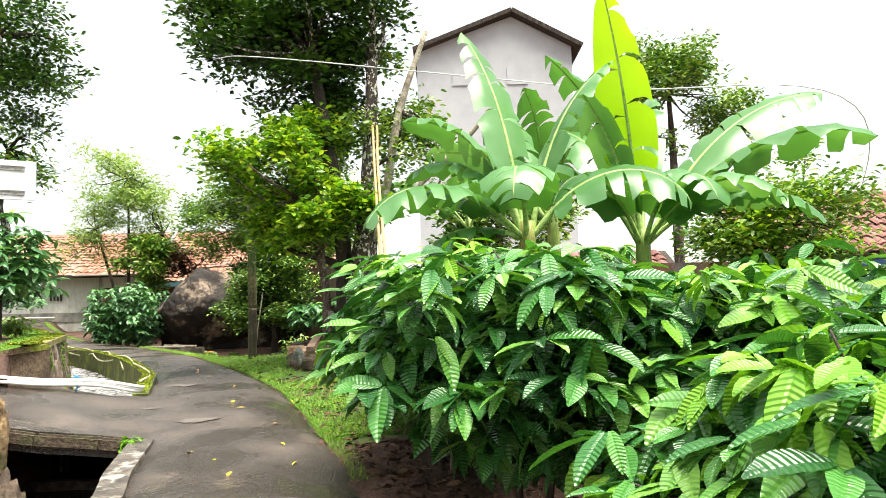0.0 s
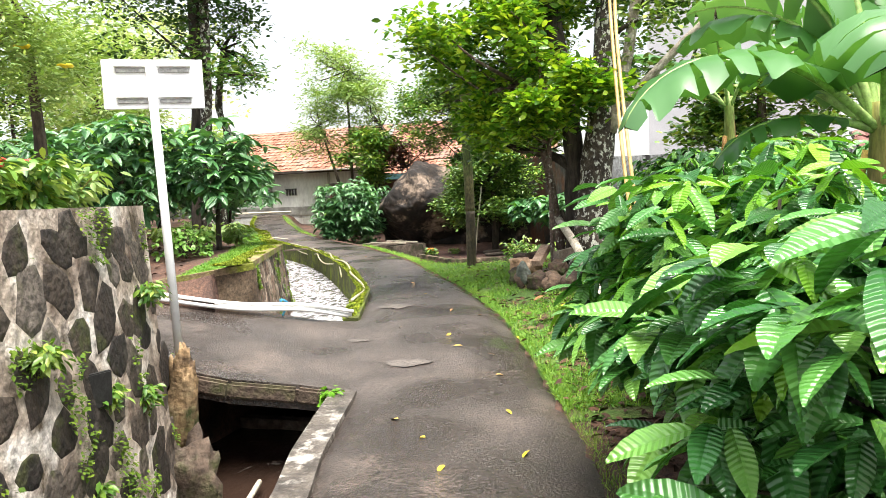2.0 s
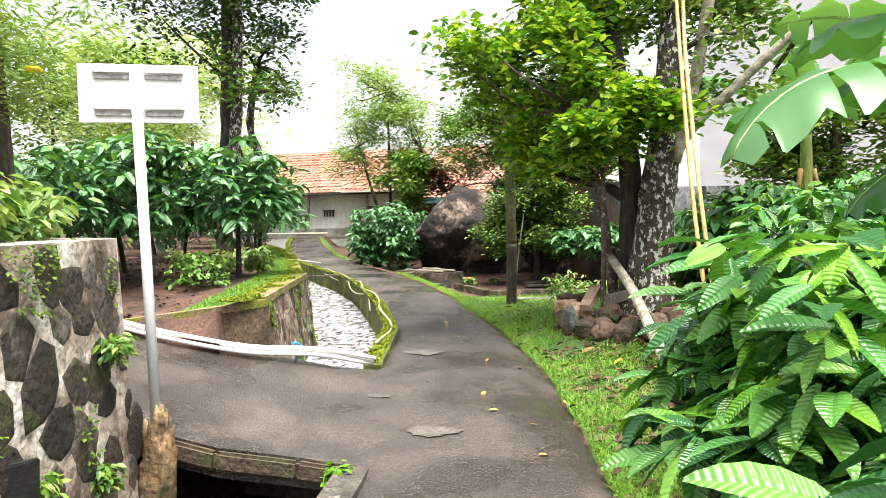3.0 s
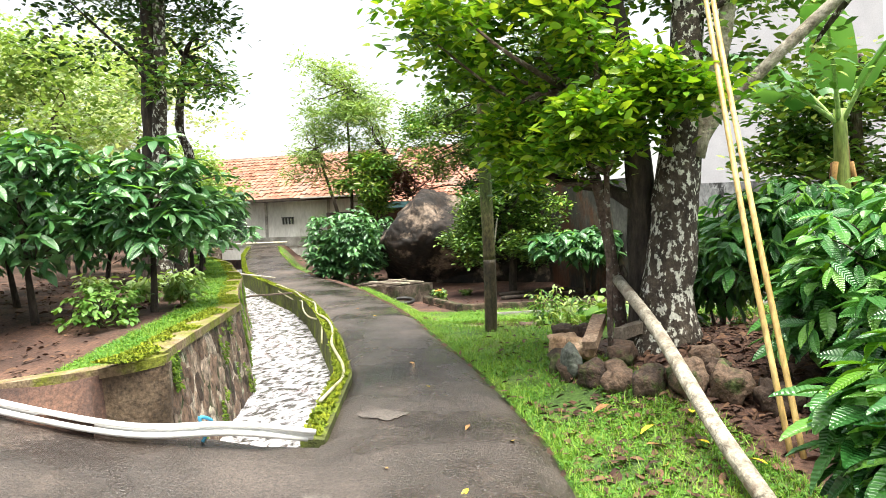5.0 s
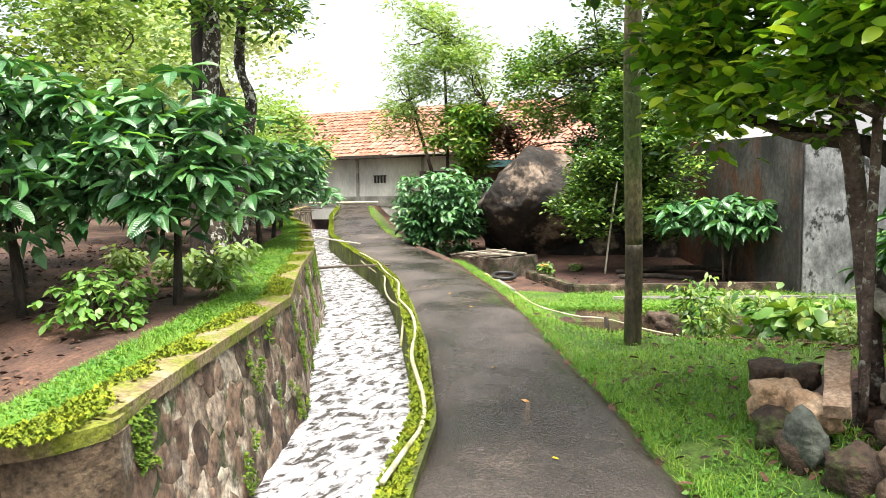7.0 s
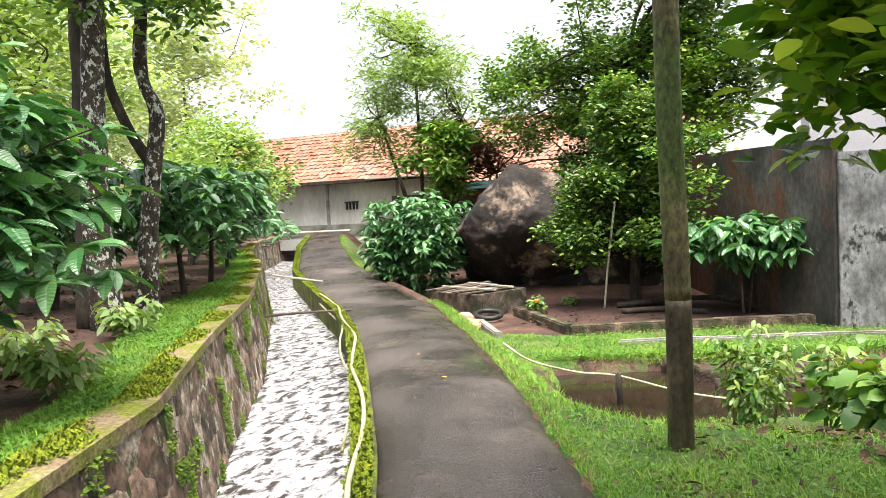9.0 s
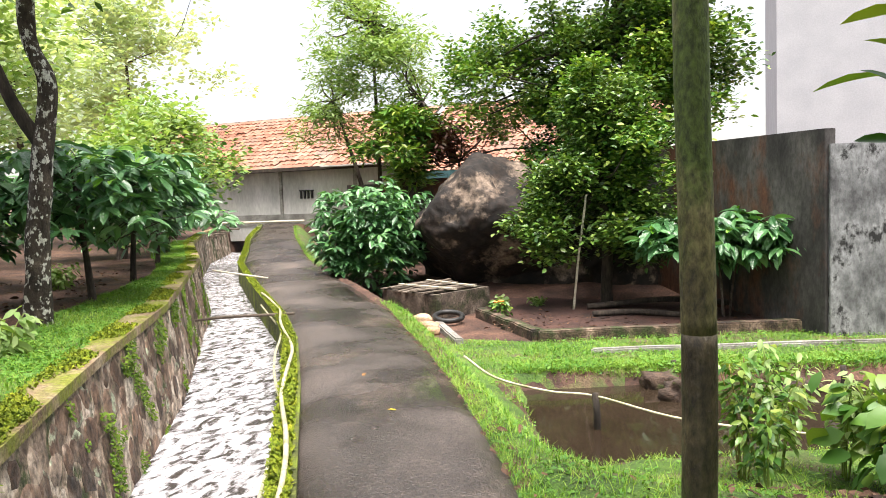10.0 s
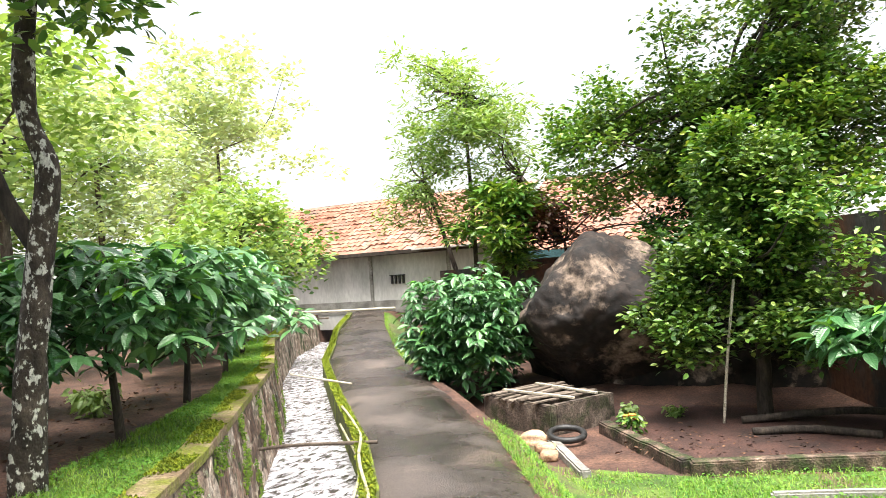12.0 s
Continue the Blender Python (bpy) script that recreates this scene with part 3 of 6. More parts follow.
# ---- ground, one sheet to the horizon ----
gx, gy = spaced(-24, 6, 0.16, 600, 10), spaced(-5, 34, 0.16, 600, 10)
gv = [(x, y, ground_z(x, y)) for y in gy for x in gx]
nx = len(gx)
gf = [(j * nx + i, j * nx + i + 1, (j + 1) * nx + i + 1, (j + 1) * nx + i) for j in range(len(gy) - 1) for i in range(nx - 1)]
ground = piece("ground", mesh_of("ground", gv, gf, SOIL))
tagged(ground, "reddish brown bare earth ground around the garden", "ground", kind="structure")


def strip(line_a, line_b, mat, name, thick=0.12):
    """A slab between two lines of points, with a skirt below."""
    n = len(line_a)
    v = [*line_a, *line_b, *[(x, y, z - thick) for x, y, z in line_a], *[(x, y, z - thick) for x, y, z in line_b]]
    f = []
    for i in range(n - 1):
        f += [(i, n + i, n + i + 1, i + 1), (i, i + 1, 2 * n + i + 1, 2 * n + i), (n + i + 1, n + i, 3 * n + i, 3 * n + i + 1)]
    f += [(0, 2 * n, 3 * n, n), (n - 1, 2 * n - 1, 4 * n - 1, 3 * n - 1)]
    return mesh_of(name, v, f, mat, False)


# the path, cambered and uneven at its edges
ys = list(np.arange(-14, 34.01, 0.25))
pv, pf = [], []
for y in ys:
    a, b = left(y) + 0.05, right(y)
    b += 0.05 * noise.noise(Vector((y * 1.3, 0, 0))) + 0.03 * noise.noise(Vector((y * 5, 2, 0)))
    for k in range(9):
        s = k / 8
        drop = 0.06 if k == 8 or (k == 0 and not 7.3 < y < 10) else 0.0
        pv.append((a + (b - a) * s, y, rise(y) + 0.025 * math.sin(math.pi * s) - drop + 0.006 * noise.noise(Vector((s * 4, y * 2, 1)))))
for j in range(len(ys) - 1):
    for k in range(8):
        pf.append((j * 9 + k, j * 9 + k + 1, (j + 1) * 9 + k + 1, (j + 1) * 9 + k))
road = piece("road", mesh_of("road", pv, pf, ASPHALT))
tagged(road, "narrow winding dark grey asphalt footpath, damp and patched", "path", kind="structure")

def path_z(x, y):
    a, c = left(y) + 0.05, right(y)
    return rise(y) + 0.025 * math.sin(math.pi * min(1, max(0, (x - a) / (c - a))))


# the bridge deck and the side road that climbs from it
dv, df = [], []
us = np.linspace(0, 1, 15)
for u in us:
    x_near, x_far = -2.85 - 6.67 * u, -3.72 - 7.28 * u
    y_near, y_far = 7.57 - 0.5 * min(1, u * 6), 9.8 - 0.7 * min(1, u * 5)
    for k in range(5):
        s = k / 4
        x, y = x_near + (x_far - x_near) * s, y_near + (y_far - y_near) * s
        base_z = rise(y) * (1 - soft(0, 0.14, u)) + ramp(x) * soft(0, 0.14, u)
        dv.append((x, y, base_z + 0.012 - 0.03 * (1 - soft(0, 0.07, u))))
top_n = len(dv)
dv += [(x, y, z - 0.2) for x, y, z in dv]
for i in range(14):
    for k in range(4):
        a = i * 5 + k
        df += [(a, a + 1, a + 6, a + 5), (top_n + a, top_n + a + 5, top_n + a + 6, top_n + a + 1)]
    a, b = i * 5, i * 5 + 4
    df += [(a, a + 5, top_n + a + 5, top_n + a), (b, top_n + b, top_n + b + 5, b + 5)]
bridge = piece("bridge", mesh_of("bridge", dv, df, ASPHALT, False))
tagged(bridge, "asphalt-topped concrete slab bridge over the narrow canal", "bridge", kind="structure")
eb = bmesh.new()
for i in range(4):
    a, b = Vector(dv[i * 5]), Vector(dv[i * 5 + 5])
    c = (a + b) / 2 + Vector((0, -0.02, -0.08))
    d = b - a
    box(eb, Matrix.Translation(c) @ d.to_track_quat("X", "Z").to_matrix().to_4x4(), d.length + 0.01, 0.06, 0.13, 0.02)
part("slab_edge", eb, SLAB_EDGE, bridge, "rough bare concrete edge of the bridge slab", False)

# water
def sheet(name, lo, hi, z, mat, y0, y1, step, label, category):
    v, f = [], []
    yy = np.arange(y0, y1 + 1e-6, step)
    for y in yy:
        a, b = lo(y), hi(y)
        for k in range(9):
            s = k / 8
            p = Vector((a + (b - a) * s, y, 0))
            v.append((p.x, y, z + 0.025 * noise.noise(p * 3.1) + 0.012 * noise.noise(p * 9)))
    for j in range(len(yy) - 1):
        for k in range(8):
            f.append((j * 9 + k, j * 9 + k + 1, (j + 1) * 9 + k + 1, (j + 1) * 9 + k))
    ob = piece(name, mesh_of(name, v, f, mat))
    return tagged(ob, label, category, kind="structure")


sheet("water_canal", lambda y: bank(y) - 0.15, lambda y: left(y) + 0.2, WATER, CANAL_WATER, 8.4, 34, 0.1, "fast shallow canal water, sky reflection painted in as pale patches", "water")
sheet("water_low", lambda y: bank(y) - 0.15, lambda y: left(y) + 0.2, LOW_WATER, DARK_WATER, -6, 8.4, 0.12, "canal water below the bridge, shade put into its dark colour", "water")
# Slab-edge brown on the sill stands in for shade under the bridge.
wv = bmesh.new()
box(wv, pose(-4.0, 8.45, -0.98), 2.2, 0.12, 0.72)
tagged(part("canal_drop", wv, SLAB_EDGE, None, "", False), "low concrete sill across the canal under the bridge", "sill", kind="structure")
bmesh_pond = bmesh.new()
for x0 in np.arange(-7, 4, 0.5):
    for y0 in np.arange(16, 22.5, 0.5):
        bmesh_pond.faces.new([bmesh_pond.verts.new((x0 + a, y0 + b, POND_LEVEL)) for a, b in ((0, 0), (0.5, 0), (0.5, 0.5), (0, 0.5))])
bmesh.ops.remove_doubles(bmesh_pond, verts=bmesh_pond.verts[:], dist=0.01)
tagged(part("water_pond", bmesh_pond, POND_WATER), "still muddy brown fish pond water", "water", kind="structure")


# ---- canal walls ----
def curtain(name, xs, y0, y1, z0, z1, thick, mat, label, category="wall", step=0.2, batter=0.0):
    """A wall whose face follows x = xs(y); its body lies on the far side of the face."""
    v, f = [], []
    yy = np.arange(y0, y1 + 1e-6, step)
    n = len(yy)
    for y in yy:
        zt = z1(y) if callable(z1) else z1
        x = xs(y)
        v += [(x + batter, y, z0), (x, y, zt), (x + thick, y, zt), (x + thick, y, z0)]
    for i in range(n - 1):
        for k in range(4):
            a, b = i * 4 + k, i * 4 + (k + 1) % 4
            f.append((a, b, b + 4, a + 4))
    f += [(0, 3, 2, 1), (4 * n - 4, 4 * n - 3, 4 * n - 2, 4 * n - 1)]
    ob = piece(name, mesh_of(name, v, f, mat, False))
    return tagged(ob, label, category, kind="structure")


bank_wall = curtain("wall_bank", bank, 9.6, 34, -1.4, BANK_TOP - 0.04, -0.3, MORTAR, "rubble stone retaining wall of the canal, mossy and stained", batter=0.36)
bank_cap = curtain("trim_bank", lambda y: bank(y) + 0.03, 9.55, 34, BANK_TOP - 0.06, BANK_TOP + 0.015, -0.3, COPING, "moss-covered mortar coping of the canal wall", "coping")
kerb_wall = curtain("wall_kerb", lambda y: left(y) - 0.12, 9.84, 34, -1.4, lambda y: rise(y) + 0.02, 0.2, KERB, "moss-grown concrete canal edge beside the path", "kerb")
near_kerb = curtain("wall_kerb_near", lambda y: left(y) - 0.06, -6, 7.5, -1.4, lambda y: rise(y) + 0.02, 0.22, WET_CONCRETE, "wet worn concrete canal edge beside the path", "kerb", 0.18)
stone_wall = curtain("wall_stone", bank, -6, 6.8, -1.4, 1.5, -0.4, PALE_MORTAR, "rubble stone garden wall with broad pale mortar joints", batter=0.2)
# the bank's rounded end along the side road
def run_wall(name, line, tops, z0, thick, mat, label, category="wall"):
    """A wall along a line of points; its body lies to the left of the way along it."""
    v, f = [], []
    pts = [Vector((*p, 0)) for p in line]
    for i, p in enumerate(pts):
        d = (pts[min(i + 1, len(pts) - 1)] - pts[max(i - 1, 0)]).normalized()
        q = p + Vector((-d.y, d.x, 0)) * thick
        low = tops[i] - 0.07 if z0 is None else z0
        v += [(p.x, p.y, low), (p.x, p.y, tops[i]), (q.x, q.y, tops[i]), (q.x, q.y, low)]
        if i:
            for k in range(4):
                a, c = (i - 1) * 4 + k, (i - 1) * 4 + (k + 1) % 4
                f.append((a, a + 4, c + 4, c))
    f += [(0, 1, 2, 3), tuple(len(v) - 1 - k for k in range(4))]
    return tagged(piece(name, mesh_of(name, v, f, mat, False)), label, category, kind="structure")


end_line = [tuple(q)[:2] for q in curve_points([(-9.4, 9.1, 0), (-7.8, 9.1, 0), (-6.2, 9.12, 0), (-5.5, 9.14, 0), (-5.12, 9.25, 0), (-4.99, 9.5, 0), (-5.06, 9.66, 0)], 6)]
end_tops = [BANK_TOP - 0.06 - 0.14 * min(3.0, max(0.0, -5.0 - x)) for x, y in end_line]
run_wall("wall_bank_end", end_line, end_tops, -1.4, 0.3, PLASTER_BROWN, "brown stained plastered end wall of the raised bank")
run_wall("trim_bank_end", [(x + 0.0, y - 0.02) for x, y in end_line], [z + 0.06 for z in end_tops], None, 0.31, COPING, "moss-edged coping of the bank's end wall", "coping")


# ---- buildings ----
def tiled_roof(parent, x0, x1, y_eave, z_eave, y_ridge, z_ridge, mat, width=0.24, length=0.34, name="roof"):
    """Overlapping barrel tiles on a pitched slab, in one mesh."""
    run = math.hypot(y_ridge - y_eave, z_ridge - z_eave)
    uy, uz = (y_ridge - y_eave) / run, (z_ridge - z_eave) / run
    v, f = [], []
    rows, cols = int(run / length), int((x1 - x0) / width)
    prof = [(0, 0.0), (0.25, 0.045), (0.5, 0.055), (0.75, 0.03), (1.0, 0.0)]
    rng = np.random.default_rng(int(abs(x0) * 7 + 3))
    for r in range(rows):
        for c in range(cols):
            b = len(v)
            jit = rng.normal(size=3) * 0.012
            for d, lift in ((0, 0.035), (length * 1.12, 0.0)):
                for s, h in prof:
                    q = r * length + d
                    hh = h + lift + jit[0]
                    v.append((x0 + (c + s) * width + jit[1], y_eave + uy * q - uz * hh, z_eave + uz * q + uy * hh))
            for k in range(4):
                f.append((b + k, b + k + 1, b + k + 6, b + k + 5))
            f.append((b, b + 1, b + 2, b + 3, b + 4))
    roof = piece(name, mesh_of(name, v, f, mat, False), parent)
    bm = bmesh.new()
    ang = math.degrees(math.atan2(z_ridge - z_eave, y_ridge - y_eave))
    box(bm, pose((x0 + x1) / 2, (y_eave + y_ridge) / 2, (z_eave + z_ridge) / 2 - 0.05, ang), x1 - x0, run, 0.05)
    part("underlay", bm, DARK_BARK, roof, smooth=False)
    return roof


def shed():
    t = thing("house", "long low grey rendered house with an orange clay tile roof", "house", (-19, 34.4, 0.85))
    t.location = (0, 0, 0)
    bm = bmesh.new()
    box(bm, pose(-22.5, 34.5, 1.65), 17, 0.3, 2.9)
    wall = part("wall", bm, WALL_GREY, t, smooth=False)
    for x in (-27.6, -23.4, -19.25, -16.1):
        bm = bmesh.new()
        box(bm, pose(x, 34.32, 1.65), 0.12, 0.08, 2.6, 0.01)
        part("pilaster", bm, CONCRETE, wall, smooth=False)
    bm = bmesh.new()
    box(bm, pose(-22.5, 34.33, 0.98), 17, 0.06, 0.42)
    part("plinth", bm, CONCRETE, wall, smooth=False)
    bm = bmesh.new()
    for k in range(4):
        box(bm, pose(-18.37 + k * 0.155, 34.31, 1.9), 0.05, 0.1, 0.3)
    box(bm, pose(-18.14, 34.31, 2.05), 0.6, 0.1, 0.04)
    part("vent", bm, BLACK, t, "small slotted dark ventilation block", False)
    tiled_roof(t, -31.5, -14.2, 33.75, 2.83, 38.5, 5.3, TILE)
    bm = bmesh.new()
    box(bm, pose(-22.8, 33.72, 2.84), 17.2, 0.05, 0.12)
    part("fascia", bm, DARK_BARK, t, smooth=False)
    bm = bmesh.new()
    box(bm, pose(-15.8, 33.5, 2.86), 2.2, 0.5, 0.05, 0.01)
    part("awning_board", bm, WALL_GREY, t, "pale board along the eaves", False)
    # lower wing behind the boulder
    bm = bmesh.new()
    box(bm, pose(-9.8, 34.9, 1.45), 8.6, 0.3, 2.5)
    part("wing_wall", bm, WALL_DARK, t, smooth=False)
    bm = bmesh.new()
    box(bm, pose(-9.8, 34.1, 2.4), 9.0, 0.06, 0.24)
    part("wing_fascia", bm, FASCIA, t, "blue-green painted fascia", False)
    tiled_roof(t, -14.3, -5.4, 34.15, 2.5, 39.5, 5.4, TILE, name="wing_roof")
    return t


shed()


def yard_walls():
    """The damp boundary wall that turns a corner behind the pond."""
    t = thing("boundary_wall", "tall damp-stained cement boundary wall turning a corner", "wall")
    bm = bmesh.new()
    a, b = Vector((-2.27, 22.3, 0)), Vector((-6.0, 27.0, 0))
    d = b - a
    c = (a + b) / 2
    box(bm, Matrix.Translation((c.x, c.y, 0.75)) @ pose(0, 0, 0, 0, 0, math.degrees(math.atan2(d.y, d.x))) @ pose(0, -0.1, 0), d.length, 0.2, 3.55, 0.01)
    part("side_wall", bm, WALL_DARK, t, "dark grey wall with rusty stains", False)
    bm = bmesh.new()
    a, b = Vector((-2.2, 22.28, 0)), Vector((5.0, 23.9, 0))
    d = b - a
    c = (a + b) / 2
    box(bm, Matrix.Translation((c.x, c.y, 0.64)) @ pose(0, 0, 0, 0, 0, math.degrees(math.atan2(d.y, d.x))) @ pose(0, 0.1, 0), d.length, 0.2, 3.33, 0.01)
    part("front_wall", bm, WALL_PALE, t, "pale flaking whitewash over black damp", False)
    bm = bmesh.new()
    box(bm, pose(-8.8, 30.2, 1.0, 0, 0, 24), 9.5, 0.2, 2.2, 0.01)
    part("rear_wall", bm, WALL_DARK, t, smooth=False)
    return t


yard_walls()


def white_building():
    t = thing("building", "tall white plastered gabled building in the distance", "building")
    bm = bmesh.new()
    box(bm, pose(3.2, 50, 8.4), 9.6, 10, 17.2)
    part("wall", bm, WHITE_WALL, t, smooth=False)
    bm = bmesh.new()
    vs = [bm.verts.new(p) for p in ((-1.2, 45, 17), (8.0, 45, 17), (4.3, 45, 19.0), (-1.2, 55, 17), (8.0, 55, 17), (4.3, 55, 19.0))]
    for f in ((0, 1, 2), (3, 5, 4), (0, 2, 5, 3), (1, 4, 5, 2), (0, 3, 4, 1)):
        bm.faces.new([vs[k] for k in f])
    part("gable", bm, WHITE_WALL, t, smooth=False)
    for x0, x1, z0, z1 in ((-1.8, 4.3, 16.75, 19.1), (4.3, 8.6, 19.1, 16.75)):
        bm = bmesh.new()
        a = math.degrees(math.atan2(z1 - z0, x1 - x0))
        box(bm, pose((x0 + x1) / 2, 49.8, (z0 + z1) / 2 + 0.1, 0, -a, 0), math.hypot(x1 - x0, z1 - z0), 11, 0.25)
        part("roof_slope", bm, DARK_BARK, t, "dark thin roof edge", False)
    for x, z in ((1.2, 15.2), (4.6, 15.2)):
        bm = bmesh.new()
        box(bm, pose(x, 44.98, z), 1.3, 0.1, 1.1, 0.02)
        part("window", bm, WHITE_WALL, t, smooth=False)
    return t


white_building()


def brown_house():
    t = thing("house", "low house with dark red-brown tile roof and blue gable band", "house")
    bm = bmesh.new()
    box(bm, pose(9.5, 19.5, 0.8), 10, 5, 2.4)
    part("wall", bm, WALL_DARK, t, smooth=False)
    tiled_roof(t, 6.8, 14.5, 16.6, 2.1, 19.6, 3.9, DARK_TILE)
    tiled_roof(t, 3.2, 5.8, 18.0, 1.6, 20.0, 2.5, DARK_TILE, name="lean_to_roof")
    bm = bmesh.new()
    box(bm, pose(10.6, 16.7, 1.95), 7.6, 0.08, 0.24)
    part("fascia", bm, BLUE_BAND, t, "deep blue painted fascia", False)
    bm = bmesh.new()
    box(bm, pose(5.0, 17.1, 0.55), 5.2, 0.2, 1.9)
    part("yard_wall", bm, WALL_DARK, t, smooth=False)
    return t


brown_house()


# ---- post, poles, sign ----
def bamboo_post():
    t = thing("post", "tall thick bamboo post, mossy green with a wet dark foot", "post", (-3.68, 14.07, 0.25))
    def stem(z0, z1, mat, name):
        bm = bmesh.new()
        zs = np.arange(z0, z1 + 1e-6, 0.06)
        pts = [(0.01 * math.sin(z * 2), 0.0, z) for z in zs]
        rad = [0.08 * (1 - 0.02 * z) + 0.0015 * noise.noise(Vector((0, 0, z * 6))) for z in zs]
        part(name, tube(bm, pts, rad, 20), mat, t)
    stem(-0.2, 0.94, DARK_POST, "foot")
    stem(0.94, 4.2, GREEN_POST, "shaft")
    return t


bamboo_post()


def signboard():
    t = thing("signboard", "white painted signboard seen from behind on a slim post", "sign", (-4.0, 6.82, 0.4))
    bm = bmesh.new()
    tube(bm, [(0.0, 0, -0.15), (-0.045, 0, 1.0), (-0.09, 0, 2.12)], 0.032, 12)
    part("pole", bm, SIGN_WHITE, t)
    bm = bmesh.new()
    m = pose(-0.1, 0.045, 1.99, 0, -0.5, 34)
    box(bm, m, 0.7, 0.018, 0.36, 0.004)
    board = part("board", bm, SIGN_WHITE, t, smooth=False)
    for dz in (-0.125, 0.1):
        for dx in (-0.145, 0.145):
            # Proud bar whose tan-grey colour stands in for shade in the slot.
            bm = bmesh.new()
            box(bm, m @ pose(dx, -0.012, dz), 0.22, 0.02, 0.032, 0.004)
            part("slot", bm, SIGN_GREY, board, "tan-grey bar with the shade of a recessed slot put into its colour", False)
            bm = bmesh.new()
            box(bm, m @ pose(dx, -0.02, dz + 0.03), 0.24, 0.036, 0.012, 0.003)
            part("lip", bm, SIGN_WHITE, board, smooth=False)
    return t


signboard()
OCHRE = material("ochre_stone", [(0.1, 0.06, 0.032), (0.26, 0.17, 0.085), (0.42, 0.31, 0.18)], 5, 9, 0.85, 0.9, 25, stain=(0.05, 0.06, 0.015), stain_scale=2.5, stain_cut=(0.54, 0.64))


def pipe(name, pts, r, mat, label, category, n=6):
    ob = part(name, tube(bmesh.new(), curve_points(pts, n), r, 8), mat)
    return tagged(ob, label, category)


for k, (dy, dz) in enumerate(((0, 0), (0.085, 0.005), (0.04, 0.05))):
    pipe("water_pipe", [(-3.96 + 0.03 * k, 9.72 + dy * 0.3, 0.17 + dz), (-4.35, 9.35 + dy, 0.3 + dz), (-4.9, 9.0 + dy, 0.36 + dz), (-5.8, 8.93 + dy, 0.47 + dz), (-6.8, 8.93 + dy, 0.62 + dz), (-9.2, 8.9 + dy, 0.95 + dz)], 0.021, PVC, "white plastic water pipe laid along the bridge edge", "pipe")
pipe("garden_hose", [(left(y) - 0.05 + 0.05 * math.sin(y * 2.3), y, rise(y) + 0.05 + 0.02 * math.sin(y * 3.1)) for y in np.arange(10.6, 21.0, 0.45)], 0.018, HOSE, "cream plastic hose lying along the mossy canal edge", "hose", 4)
pipe("garden_hose", [(left(y) - 0.16 + 0.07 * math.sin(y * 1.7 + 1), y, rise(y) - 0.06 + 0.05 * math.sin(y * 2.2)) for y in np.arange(13.8, 20.4, 0.5)], 0.014, HOSE, "cream plastic hose hanging over the canal edge", "hose", 4)
pipe("bamboo_pole", [(-9.2, 19.3, 0.24), (-10.2, 19.1, 0.2), (-10.7, 18.9, 0.16)], 0.022, OLD_WOOD, "short brown stick reaching over the canal", "stick")
pipe("bamboo_pole", [(-13.2, 22.6, 0.45), (-11.9, 22.6, 0.3)], 0.02, PALE_STICK, "pale stick across the canal", "stick")
pipe("bamboo_pole", [(-23.0, 32.0, 1.2), (-20.8, 32.4, 1.0), (-17.5, 33.0, 0.98)], 0.045, PALE_STICK, "pale bamboo pole lying before the house", "pole")
pipe("bamboo_pole", [(-21.0, 31.5, 1.0), (-21.6, 31.8, 1.6), (-22.0, 32.0, 2.0)], 0.04, PALE_STICK, "pale bamboo pole leaning by the canal", "pole")
for k in range(4):
    bm = bmesh.new()
    box(bm, pose(-20.4 - 0.12 * k, 30.6 + 0.55 * k, 0.62 + 0.05 * k, 0, 0, 8 * math.sin(k * 2.2)), 2.0, 0.2, 0.05, 0.006)
    tagged(part("plank", bm, OLD_WOOD, None, "", False), "weathered plank laid over the canal", "plank", "planks over the canal")

pipe("bamboo_pole", [(-2.75, 4.6, -0.66), (-3.1, 5.8, -0.62), (-3.5, 7.0, -0.64)], 0.022, PALE_STICK, "pale stick drifting in the canal below the bridge", "stick")

# felled log, bamboo pair
pipe("log", [(-1.95, 12.35, 1.08), (-1.55, 11.1, 0.78), (-1.2, 9.85, 0.42), (-0.94, 9.1, 0.18)], 0.055, PALE_BARK, "pale peeled log leaning against the tree", "log")
for dx, dz in ((0, 0), (0.07, 0.02)):
    pipe("bamboo_pole", [(-0.72 + dx, 9.9, 0.12), (-0.93 + dx, 10.4, 1.6), (-1.08 + dx * 0.7, 11.2, 3.1 + dz), (-1.16 + dx, 11.75, 4.0)], 0.021, BAMBOO, "yellow bamboo pole leaning on the tree", "pole")


# ---- boulder ----
def stone_mesh(name, rng, sx, sy, sz, mat, sub=2, rough=0.25, freq=1.4, square=0.75):
    bm = bmesh.new()
    bmesh.ops.create_icosphere(bm, subdivisions=sub, radius=1)
    o = Vector(rng.normal(size=3) * 10)
    for v in bm.verts:
        q = v.co.normalized()
        k = 1 + rough * noise.noise(q * freq + o) + rough * 0.4 * noise.noise(q * freq * 3 + o)
        c = Vector([math.copysign(abs(a) ** square, a) for a in q])
        v.co = Vector((c.x * sx, c.y * sy, c.z * sz)) * k
    me = bpy.data.meshes.new(name)
    bm.to_mesh(me)
    bm.free()
    for p in me.polygons:
        p.use_smooth = True
    me.materials.append(mat)
    return me


